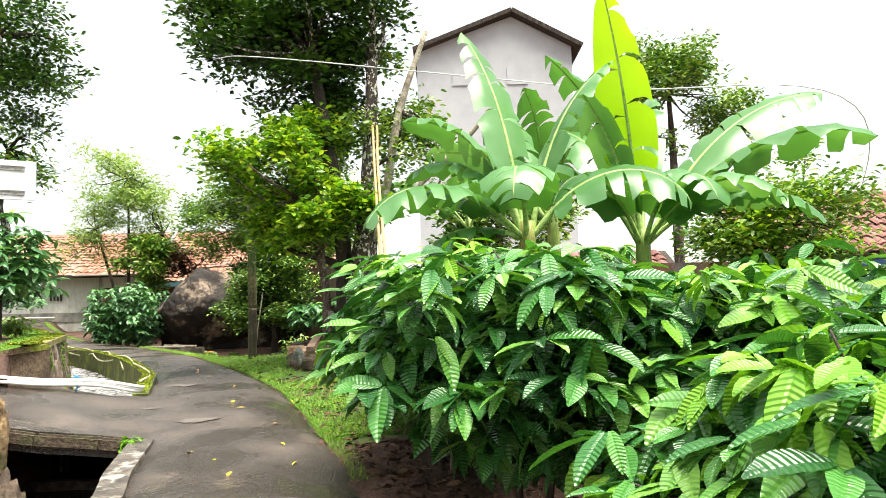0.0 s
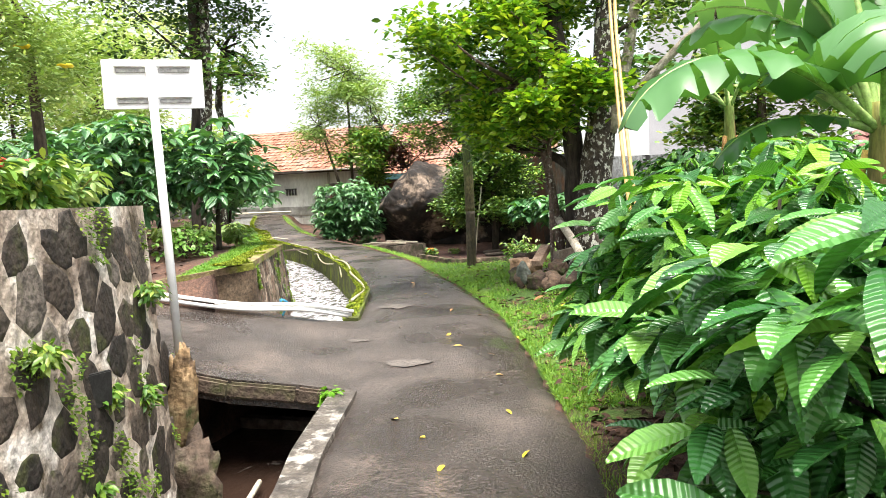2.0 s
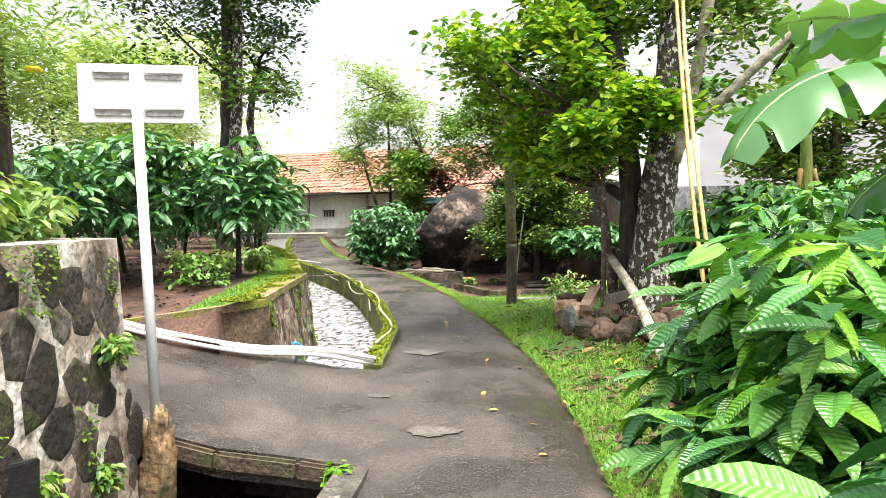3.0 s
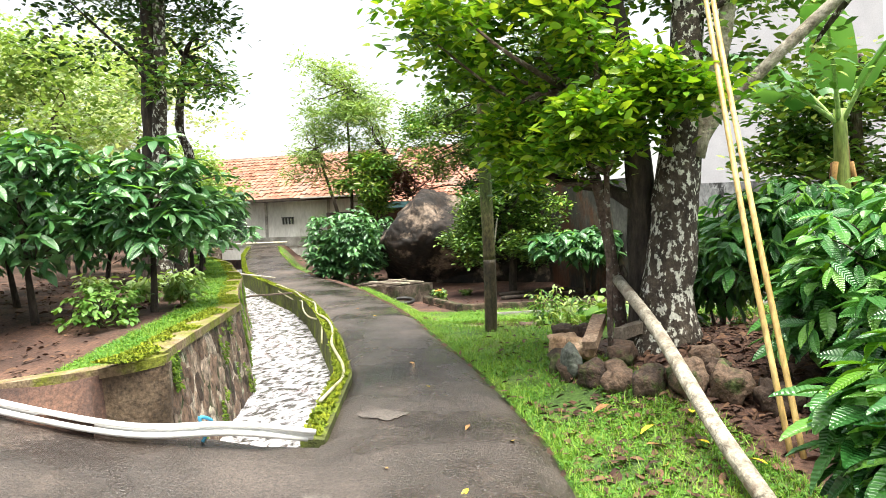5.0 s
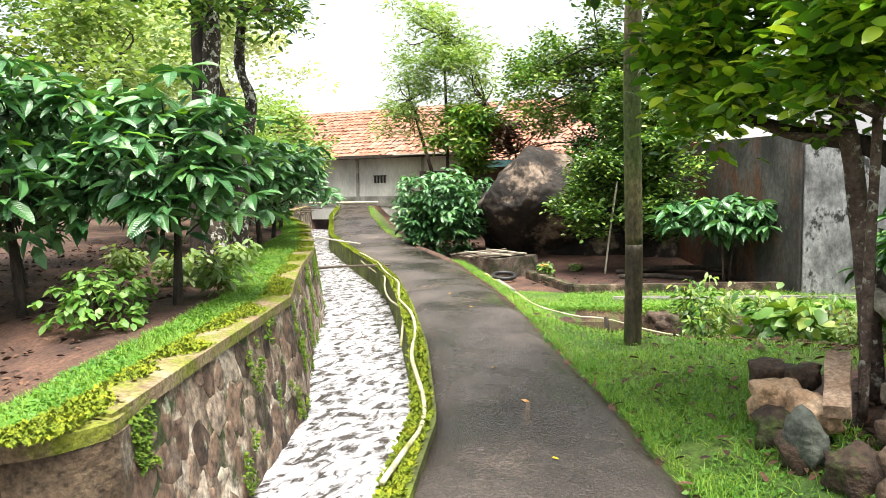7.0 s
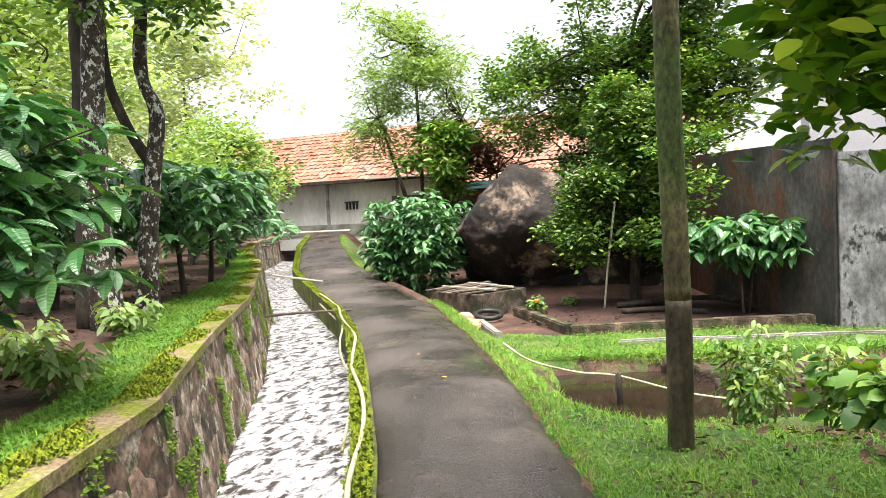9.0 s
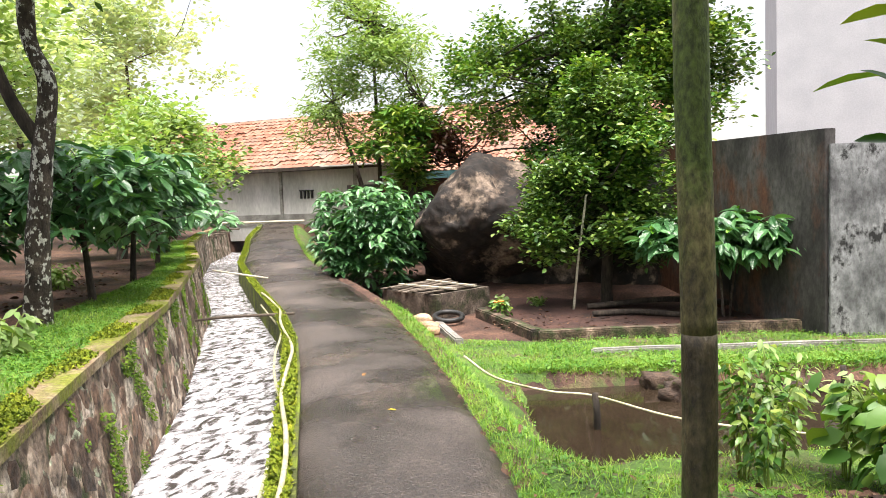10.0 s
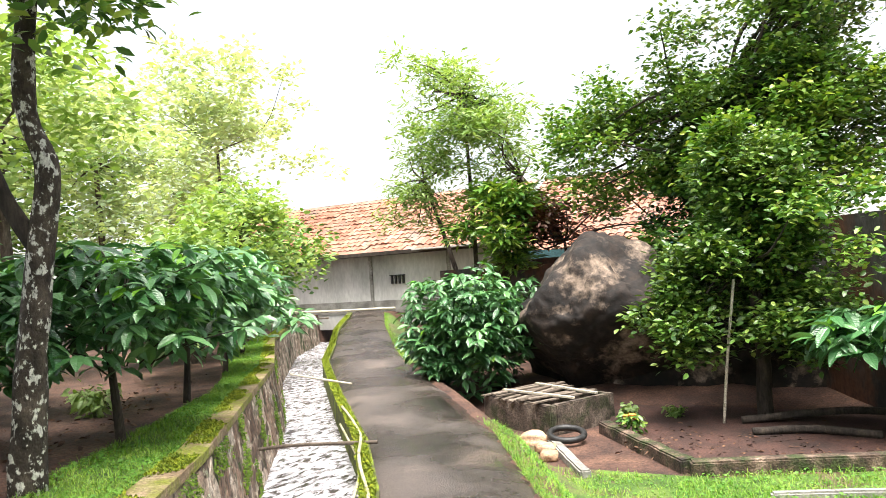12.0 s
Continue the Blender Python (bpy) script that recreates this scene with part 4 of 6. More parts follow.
rng0 = np.random.default_rng(5)
def boulder_mesh(seed, planes, size, mat):
    """A rock cut by planes (direction, distance), its edges worn round."""
    bm = bmesh.new()
    bmesh.ops.create_icosphere(bm, subdivisions=6, radius=1)
    ns = [(V3.normalized(), h) for V3, h in ((Vector(n), h) for n, h in planes)]
    for v in bm.verts:
        q = v.co.normalized()
        s = sum(max(0.0, n.dot(q) / h) ** 18 for n, h in ns)
        r = s ** (-1 / 18)
        o = Vector((seed, 0, 0))
        r *= 1 + 0.13 * noise.noise(q * 2.3 + o) + 0.06 * noise.noise(q * 5 + o) + 0.03 * noise.noise(q * 12 + o) + 0.015 * noise.noise(q * 28 + o)
        v.co = q * r * size
    return part("boulder", bm, mat)


boulder = boulder_mesh(3.0, [((-0.75, -0.3, 0.75), 0.78), ((0.55, -0.35, 0.75), 1.0), ((0.1, -1, 0.25), 0.72), ((-0.9, -0.5, -0.3), 0.72), ((0.9, -0.6, -0.25), 0.9), ((0, 1, 0.1), 0.9), ((-0.6, 0.8, 0.2), 0.95), ((0.7, 0.7, 0.2), 0.95), ((0, -0.1, -1), 0.8), ((0.1, -0.1, 1), 1.2), ((0.2, -0.75, -0.7), 0.34), ((-0.5, -0.6, -0.65), 0.46)], 1.52, ROCK)
boulder.matrix_basis = pose(-8.65, 25.35, 0.72)
tagged(boulder, "huge dark brown boulder with pale lichen patches", "boulder")
# Added dark rock, sized to fill the black shaded hollow by the boulder.
shade_rock = boulder_mesh(8.0, [((0.2, -0.3, 1), 0.75), ((0, -1, 0), 0.6), ((-1, 0, 0), 1.0), ((1, 0, 0.2), 1.0), ((0, 1, 0), 0.9), ((0, 0, -1), 0.8)], 1.75, ROCK)
shade_rock.matrix_basis = pose(-6.5, 26.6, 0.15)
tagged(shade_rock, "added low black rock standing in for deep shade beside the boulder", "boulder")


pier_rng = np.random.default_rng(21)
for x, y, z, sx, sz, mt in ((-3.99, 6.8, -0.02, 0.09, 0.42, OCHRE), (-3.95, 6.72, -0.75, 0.22, 0.52, SLAB_EDGE)):
    me = stone_mesh("rock", pier_rng, sx, sx * 0.8, sz, mt, 4, 0.5, 2.4)
    tagged(piece("wall_pier", me, None, "", pose(x, y, z, 3, 4, 20)), "ochre weathered stone at the garden wall's end", "stone", kind="structure")


# ---- well, terrace, pond edge ----
def well():
    t = thing("well", "square cement well covered with loose weathered slats", "well", (-8.8, 23.6, -0.22))
    t.rotation_euler = (0, 0, radians(-27))
    for x, y, sx, sy in ((0, -0.62, 1.6, 0.12), (0, 0.62, 1.6, 0.12), (-0.74, 0, 0.12, 1.12), (0.74, 0, 0.12, 1.12)):
        bm = bmesh.new()
        box(bm, pose(x, y, -0.2), sx, sy, 0.86, 0.015)
        part("well_side", bm, OLD_CEMENT, t, smooth=False)
    r = np.random.default_rng(9)
    for k in range(9):
        bm = bmesh.new()
        box(bm, pose(-0.72 + 0.155 * k, -0.05 + r.normal() * 0.05, 0.255 + 0.012 * (k % 2), r.normal() * 1.5, r.normal() * 2, r.normal() * 4), 0.1, 1.36, 0.022, 0.003)
        part("slat", bm, OLD_WOOD, t, smooth=False)
    for k in range(2):
        bm = bmesh.new()
        box(bm, pose(0.1, -0.3 + 0.6 * k, 0.295, 0, 0, 5 - 9 * k), 1.5, 0.06, 0.03, 0.003)
        part("batten", bm, PALE_STICK, t, smooth=False)
    return t


well()


# ---- trees ----
V = Vector
tree("citrus_tree", "small round tree with glossy yellow-green leaves on a mottled trunk", (-2.05, 11.75, 0.5),
     [([(-1.9, 12.4, 0.4), (-1.97, 12.35, 1.1), (-2.1, 12.2, 2.0), (-2.35, 12.0, 2.9)], [0.065, 0.06, 0.052, 0.035], MOTTLED_BARK),
      ([(-2.0, 12.02, 0.4), (-1.99, 12.0, 1.3), (-1.98, 11.9, 2.1), (-2.0, 11.7, 2.8)], [0.03, 0.028, 0.025, 0.02], MOTTLED_BARK)],
     [((-2.75, 11.9, 3.4), (1.3, 1.2, 1.0), 190, 0.21, 34, 0.115, FINE_OVAL, CITRUS), ((-1.85, 11.4, 2.5), (0.85, 0.75, 0.5), 95, 0.2, 34, 0.115, FINE_OVAL, CITRUS), ((-2.6, 12.1, 2.3), (0.75, 0.6, 0.42), 65, 0.2, 34, 0.115, FINE_OVAL, CITRUS)], 11)
tree("lichen_tree", "old broad tree, trunk blotched with white lichen", (-1.5, 12.05, 0.5),
     [([(-1.5, 12.05, 0.35), (-1.48, 12.05, 0.9), (-1.36, 12.1, 2.0), (-1.25, 12.15, 3.4), (-1.2, 12.2, 5.2)], [0.36, 0.25, 0.2, 0.14, 0.09], LICHEN_BARK),
      ([(-1.72, 12.25, 0.4), (-1.7, 12.25, 1.6), (-1.72, 12.2, 2.3), (-1.9, 12.2, 3.6), (-2.2, 12.3, 5.4)], [0.14, 0.13, 0.12, 0.11, 0.07], DARK_BARK),
      ([(-1.3, 12.1, 2.0), (-1.05, 12.05, 2.5), (-0.6, 11.95, 2.95), (0.25, 11.7, 3.7), (0.9, 11.5, 4.4)], [0.06, 0.06, 0.055, 0.045, 0.03], PALE_BARK),
      ([(-1.2, 12.05, 2.2), (-0.95, 12.05, 3.2), (-0.75, 12.0, 4.3), (-0.3, 12.0, 5.6)], [0.08, 0.075, 0.06, 0.04], PALE_BARK),
      ([(-1.7, 12.2, 1.75), (-2.0, 12.25, 1.95), (-2.4, 12.3, 2.05), (-2.75, 12.35, 2.2)], [0.07, 0.06, 0.05, 0.03], DARK_BARK)],
     [((-1.9, 12.3, 6.2), (1.4, 1.3, 1.1), 230, 0.3, 40, 0.12, OVAL, DARK_LEAF), ((-3.3, 12.4, 5.7), (1.05, 1.1, 0.9), 190, 0.3, 40, 0.12, OVAL, DARK_LEAF), ((-2.3, 12.8, 4.8), (0.9, 0.9, 0.8), 120, 0.28, 40, 0.12, OVAL, DARK_LEAF), ((-1.0, 12.6, 4.0), (1.2, 0.9, 1.8), 110, 0.26, 34, 0.11, OVAL, MID_LEAF)], 12, limbs=16, limb=0.04)
tree("shade_tree", "tall slim tree with dark canopy on three mottled trunks", (-9.2, 14.7, 0.8),
     [([(-9.45, 14.75, 0.7), (-9.4, 14.8, 2.2), (-9.35, 14.85, 4.0), (-9.4, 15, 7.0)], [0.17, 0.14, 0.13, 0.1], DARK_BARK),
      ([(-9.05, 14.6, 0.7), (-9.1, 14.6, 2.0), (-9.0, 14.65, 4.0), (-9.0, 14.8, 6.8)], [0.16, 0.12, 0.1, 0.07], LICHEN_BARK),
      ([(-9.46, 15.47, 0.7), (-9.39, 15.5, 1.6), (-9.3, 15.55, 2.4), (-9.22, 15.58, 2.95), (-9.35, 15.53, 3.5), (-9.15, 15.5, 4.6)], [0.12, 0.1, 0.085, 0.08, 0.075, 0.055], LICHEN_BARK),
      ([(-9.3, 15.55, 2.4), (-9.5, 15.4, 2.9), (-9.62, 15.3, 3.5), (-9.6, 15.3, 4.3)], [0.06, 0.055, 0.05, 0.035], DARK_BARK)],
     [((-9.8, 15.0, 6.2), (2.3, 2.2, 2.3), 360, 0.34, 38, 0.12, OVAL, DARK_LEAF), ((-8.6, 14.8, 4.3), (1.1, 1.2, 0.9), 50, 0.3, 26, 0.12, LEAF, MID_LEAF)], 13, limbs=18, limb=0.04)
tree("garden_tree", "leafy green tree shading the terrace by the boulder", (-5.65, 24.1, -0.45),
     [([(-5.65, 24.1, -0.55), (-5.6, 24.1, 0.8), (-5.7, 24.15, 2.0), (-5.7, 24.2, 3.2)], [0.12, 0.1, 0.08, 0.05], DARK_BARK)],
     [((-5.45, 24.2, 2.75), (1.05, 0.95, 1.1), 170, 0.24, 40, 0.12, OVAL, TREE_LEAF), ((-6.45, 24.0, 1.75), (0.9, 0.85, 0.75), 105, 0.24, 40, 0.12, OVAL, TREE_LEAF), ((-5.1, 24.0, 1.2), (1.0, 0.85, 0.85), 115, 0.24, 40, 0.12, OVAL, TREE_LEAF), ((-6.0, 24.3, 3.6), (0.6, 0.55, 0.55), 40, 0.22, 36, 0.12, OVAL, MID_LEAF), ((-6.6, 23.6, 0.9), (0.7, 0.6, 0.65), 70, 0.24, 36, 0.12, OVAL, TREE_LEAF), ((-4.9, 23.7, 2.4), (0.9, 0.8, 1.2), 90, 0.26, 32, 0.12, OVAL, MID_LEAF)], 14, limbs=14)
tree("tall_tree", "tall dense dark green tree behind the terrace", (-6.2, 28.0, -0.2),
     [([(-6.2, 28, -0.3), (-6.3, 28, 2.0), (-6.3, 28, 5.0)], [0.2, 0.16, 0.1], DARK_BARK)],
     [((-5.6, 27.6, 5.9), (2.1, 1.8, 1.5), 230, 0.34, 44, 0.14, OVAL, TREE_LEAF), ((-7.3, 27.6, 4.5), (1.6, 1.4, 1.3), 150, 0.34, 44, 0.14, OVAL, TREE_LEAF), ((-4.6, 27.5, 4.3), (1.7, 1.4, 1.5), 160, 0.34, 44, 0.14, OVAL, TREE_LEAF), ((-6.3, 27.5, 3.0), (1.6, 1.2, 1.0), 110, 0.34, 42, 0.14, OVAL, DARK_LEAF), ((-4.2, 27.6, 7.2), (1.3, 1.2, 1.0), 80, 0.34, 42, 0.14, OVAL, MID_LEAF), ((-8.6, 27.8, 4.3), (1.5, 1.4, 1.6), 170, 0.32, 36, 0.14, OVAL, MID_LEAF), ((-4.6, 27.0, 3.8), (1.6, 1.2, 1.5), 150, 0.3, 36, 0.14, OVAL, MID_LEAF)], 15, limbs=16, limb=0.05)
tree("young_tree", "slender pale green tree with several reddish stems", (-12.6, 28.6, 0.3),
     [([(-12.4, 28.6, 0.2), (-12.9, 28.6, 2.2), (-13.6, 28.6, 4.4)], [0.08, 0.06, 0.03], BARK),
      ([(-12.4, 28.6, 0.2), (-12.3, 28.6, 2.4), (-12.4, 28.7, 6.4)], [0.08, 0.06, 0.03], BARK),
      ([(-12.3, 28.6, 0.2), (-11.6, 28.6, 2.0), (-11.0, 28.7, 4.2)], [0.08, 0.06, 0.03], BARK)],
     [((-13.2, 28.6, 5.7), (1.5, 1.4, 2.0), 200, 0.34, 24, 0.19, NARROW, LIGHT_LEAF), ((-11.7, 28.7, 5.2), (1.3, 1.2, 1.7), 170, 0.36, 24, 0.19, NARROW, LIGHT_LEAF), ((-11.4, 28.2, 2.9), (1.2, 1.0, 1.2), 150, 0.3, 28, 0.26, NARROW, MID_LEAF), ((-13.6, 28.3, 3.6), (0.9, 0.8, 0.9), 70, 0.34, 20, 0.18, NARROW, LIGHT_LEAF)], 16, limbs=22)
tree("bronze_shrub", "dark shrub with bronze-red upper foliage before the roof, plus added dark leaf mass for deep shade", (-9.9, 28.8, 0.2),
     [([(-9.9, 28.8, 0.1), (-10.0, 28.8, 1.6), (-10.1, 28.8, 2.6)], [0.07, 0.06, 0.03], DARK_BARK)],
     # First crown is a dark mass added to deepen the shade by the boulder.
     [((-6.3, 26.3, 1.2), (2.3, 0.9, 1.5), 300, 0.34, 40, 0.16, OVAL, DARK_LEAF), ((-10.0, 28.6, 3.0), (1.1, 0.9, 0.9), 70, 0.3, 22, 0.16, LEAF, RED_LEAF)], 17, limbs=14)
# The palest of these trees carry painted haze in their leaf colour.
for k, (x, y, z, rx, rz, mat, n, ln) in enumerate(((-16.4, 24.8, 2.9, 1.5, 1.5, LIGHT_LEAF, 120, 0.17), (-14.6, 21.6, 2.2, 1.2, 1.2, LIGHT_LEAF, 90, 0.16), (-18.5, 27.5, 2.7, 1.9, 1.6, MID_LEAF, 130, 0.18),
                                                   (-20.0, 24.0, 5.2, 2.6, 2.6, HAZE_LEAF, 170, 0.2), (-25.0, 33.0, 7.2, 4.0, 4.0, HAZE_LEAF, 200, 0.26), (-15.5, 19.0, 4.6, 1.9, 2.0, LIGHT_LEAF, 140, 0.17), (-32.0, 36.0, 8.0, 5.0, 5.0, HAZE_LEAF, 200, 0.3), (-24.0, 24.0, 5.5, 3.2, 3.6, MID_LEAF, 220, 0.22))):
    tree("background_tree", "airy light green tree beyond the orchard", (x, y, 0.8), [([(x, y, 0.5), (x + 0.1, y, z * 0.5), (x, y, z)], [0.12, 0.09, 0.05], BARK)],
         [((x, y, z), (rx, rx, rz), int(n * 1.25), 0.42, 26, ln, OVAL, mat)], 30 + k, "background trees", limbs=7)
tree("hedge_tree", "bushy yellow-green tree in front of the brown-roofed house", (5.7, 13.0, 0.2),
     [([(5.7, 13.0, 0), (5.7, 13, 1.2), (5.7, 13, 2.4)], [0.1, 0.08, 0.04], BARK)],
     [((5.7, 13.0, 2.1), (1.7, 1.3, 1.6), 300, 0.3, 34, 0.13, OVAL, MID_LEAF), ((5.4, 12.4, 2.3), (1.2, 0.8, 1.1), 80, 0.26, 26, 0.13, LEAF, CITRUS)], 41)
tree("background_tree", "tall tree behind the banana plants", (7.6, 24.5, 0.2),
     [([(7.6, 24.5, 0), (7.6, 24.5, 4), (7.5, 24.5, 8)], [0.2, 0.15, 0.07], BARK)],
     [((7.2, 24.5, 8.6), (1.9, 1.7, 1.5), 230, 0.4, 30, 0.18, LEAF, MID_LEAF), ((9.4, 24.5, 7.2), (1.3, 1.2, 1.0), 120, 0.4, 30, 0.18, LEAF, MID_LEAF), ((5.6, 24.5, 6.4), (1.8, 1.5, 1.4), 150, 0.4, 28, 0.18, LEAF, MID_LEAF)], 42, "background trees")
feathery = tree("fine_leaved_tree", "feathery tree with yellow flowers beside the stone wall", (-4.95, 6.6, 1.4),
     [([(-4.95, 6.6, 1.3), (-4.93, 6.6, 1.9), (-4.97, 6.6, 2.9)], [0.05, 0.045, 0.025], BARK)],
     [((-5.0, 6.5, 2.9), (0.7, 0.8, 0.75), 150, 0.2, 40, 0.07, NARROW, LIGHT_LEAF)], 43)
for x, y, z in ((-4.6, 6.2, 2.6), (-4.75, 6.0, 2.8), (-4.5, 6.45, 2.5), (-4.9, 6.2, 3.0), (-4.55, 6.05, 2.95)):
    bm = bmesh.new()
    for k in range(5):
        a = k * 2 * math.pi / 5
        bmesh.ops.create_uvsphere(bm, u_segments=8, v_segments=5, radius=0.028, matrix=Matrix.Translation((x + 4.95 + 0.03 * math.cos(a), y - 6.6 + 0.03 * math.sin(a), z - 1.4)) @ Matrix.Diagonal((1, 1, 0.5, 1)))
    part("flower", bm, YELLOW, feathery, "small yellow blossom")



tree("background_tree", "dense dark tree behind the banana plants", (1.2, 17.5, 0.2),
     [([(1.2, 17.5, 0), (1.2, 17.5, 2), (1.2, 17.5, 4)], [0.14, 0.1, 0.06], BARK)],
     [((1.4, 17.5, 2.7), (1.9, 1.2, 1.5), 230, 0.34, 34, 0.16, OVAL, MID_LEAF)], 44, "background trees")


# ---- coffee shrubs ----
def whorls(rng, centre, radii, n, per, low=-0.5, hang=(-0.25, 0.85)):
    """Places and turns of leaves in drooping rosettes over a shrub's skin."""
    d = rng.normal(size=(n * 3, 3))
    d /= np.linalg.norm(d, axis=1)[:, None]
    d = d[d[:, 2] > low][:n]
    d[:, 2] = np.where(d[:, 2] < -0.1, d[:, 2] * 1.1, d[:, 2])
    n = len(d)
    lump = np.array([1 + 0.35 * noise.noise(Vector(q) * 2.2 + Vector(centre)) for q in d])
    tip = np.array(centre) + d * np.array(radii) * (lump * (0.45 + 0.55 * rng.random(n) ** 0.45))[:, None]
    out_heading = np.arctan2(d[:, 1], d[:, 0]) - np.pi / 2
    p = np.repeat(tip, per, 0)
    k = np.tile(np.arange(per), n)
    heading = np.repeat(out_heading, per) + (k - (per - 1) / 2) * (4.2 / per) + rng.normal(size=n * per) * 0.25
    droop = rng.uniform(*hang, n * per)
    p = p + np.stack([-np.sin(heading), np.cos(heading), np.zeros(n * per)], -1) * 0.02 + rng.normal(size=(n * per, 3)) * 0.015
    return tip, p, turns(heading, droop, rng.normal(size=n * per) * 0.3)


def coffee(base, centre, radii, seed, n=60, per=6, length=0.2, singly=0, mat=None, young=0.1, label="dense coffee shrub with glossy ribbed dark green leaves", shape=None, low=-0.3, inside=500, hang=(-0.25, 0.85), stems=3):
    """A coffee shrub: stems, twigs and rosettes of ribbed leaves; the first leaves are parts of their own."""
    rng = np.random.default_rng(seed)
    mat = mat or COFFEE
    t = thing("coffee_shrub", label, "shrub", base, "coffee shrubs")
    rel = np.array(centre) - np.array(base)
    tip, p, rot = whorls(rng, rel, radii, n, per, low, hang)
    size = length * rng.uniform(0.65, 1.2, len(p))
    bm = bmesh.new()
    for k in range(stems):
        a = k * 2.1 + seed
        tube(bm, curve_points([(0.05 * math.cos(a), 0.05 * math.sin(a), -0.1), (0.15 * math.cos(a), 0.15 * math.sin(a), rel[2] * 0.6), (0.3 * radii[0] * math.cos(a), 0.3 * radii[1] * math.sin(a), rel[2] + radii[2] * 0.7)], 5), (0.025, 0.008) if stems > 1 else (0.05, 0.012), 8)
    part("stem", bm, BARK if stems > 1 else DARK_BARK, t)
    bm = bmesh.new()
    for q in tip[::4]:
        q = V(q)
        s = V((q.x * 0.25, q.y * 0.25, max(0.1, q.z - 0.25)))
        tube(bm, [s, s.lerp(q, 0.6) + V((0, 0, 0.03)), q], (0.008, 0.004), 5)
    tagged(part("branchwork", bm, DARK_BARK, t), kind="stuff")
    shape = shape or RIBBED
    order = rng.permutation(len(p))
    fresh = rng.random(len(p)) < young * 2.4 * ((p[:, 2] - p[:, 2].min()) / np.ptp(p[:, 2])) ** 1.6
    own = order[:singly]
    rest = order[singly:]
    for flag, m_ in ((False, mat), (True, YOUNG_COFFEE)):
        sel = rest[fresh[rest] == flag]
        if len(sel):
            tagged(piece("leaves", leaf_mesh("leaves", shape, p[sel], rot[sel], size[sel] * (0.75 if flag else 1), m_), t), kind="stuff")
    inner = rng.normal(size=(inside, 3))
    inner *= (0.74 * rng.random(inside) ** 0.4 / np.linalg.norm(inner, axis=1))[:, None]
    inner = rel + inner * np.array(radii)
    inner[:, 2] = np.maximum(inner[:, 2], 0.06)
    if inside:
        tagged(piece("inner_leaves", leaf_mesh("inner_leaves", LEAF, inner, turns(rng.uniform(0, 6.28, inside), rng.uniform(-0.2, 1.0, inside), rng.normal(size=inside) * 0.5), length * rng.uniform(0.7, 1.2, inside), mat), t), kind="stuff")
    if singly:
        for i in own:
            piece("leaf", LEAF_YOUNG if fresh[i] else LEAF_ONE, t, m=Matrix.Translation(p[i]) @ Matrix(rot[i].tolist()).to_4x4() @ Matrix.Diagonal((*[size[i]] * 3, 1)))
    return t


ONE = (np.zeros((1, 3)), np.eye(3)[None], np.ones(1))
LEAF_ONE = leaf_mesh("leaf", RIBBED, *ONE, COFFEE)
LEAF_YOUNG = leaf_mesh("young_leaf", RIBBED, *ONE, YOUNG_COFFEE)
NEAR = [(0.35, 4.3, 0.82, 0.85, 0.75, 0.68), (-0.05, 6.1, 0.88, 0.85, 0.9, 0.75), (1.5, 4.3, 0.7, 0.8, 0.8, 0.65), (1.25, 2.7, 0.45, 0.7, 0.75, 0.62), (2.6, 3.7, 0.6, 0.8, 0.8, 0.7), (0.95, 6.3, 0.8, 0.9, 0.9, 0.7), (1.3, 1.85, 0.4, 0.5, 0.5, 0.45), (-0.2, 7.75, 0.85, 0.62, 0.6, 0.6)]
for k, (x, y, z, rx, ry, rz) in enumerate(NEAR):
    coffee((x, y, rise(y)), (x, y, z), (rx, ry, rz), 50 + k, 270, 6, 0.22, 280, None, 0.8 if k == 6 else 0.3 if k in (2, 3, 4, 7) else 0.07 if k == 0 else 0.26, low=-0.12 if k == 0 else -0.25, inside=1300)
for k, (x, y, z, r) in enumerate(((2.4, 5.6, 0.75, 0.9), (3.6, 4.6, 0.7, 0.9), (0.3, 7.9, 0.75, 0.85), (1.5, 8.0, 0.8, 0.9), (2.9, 7.4, 0.75, 1.0), (4.4, 6.6, 0.7, 1.0), (0.5, 9.6, 0.85, 0.85), (0.1, 10.9, 0.95, 0.8), (1.5, 10.2, 0.9, 0.9), (3.2, 9.4, 0.8, 1.0), (4.8, 9.0, 0.8, 1.1), (0.7, 12.4, 1.2, 0.95), (-0.2, 13.9, 1.3, 0.9), (1.2, 13.8, 1.4, 1.0), (2.4, 12.4, 1.3, 1.0), (-0.9, 15.0, 1.0, 0.8))):
    coffee((x, y, rise(y)), (x, y, z), (r, r, 0.75), 70 + k, 140, 6, 0.245, shape=RIB_MID if x < 2.0 and y < 11 else BROAD, inside=700)
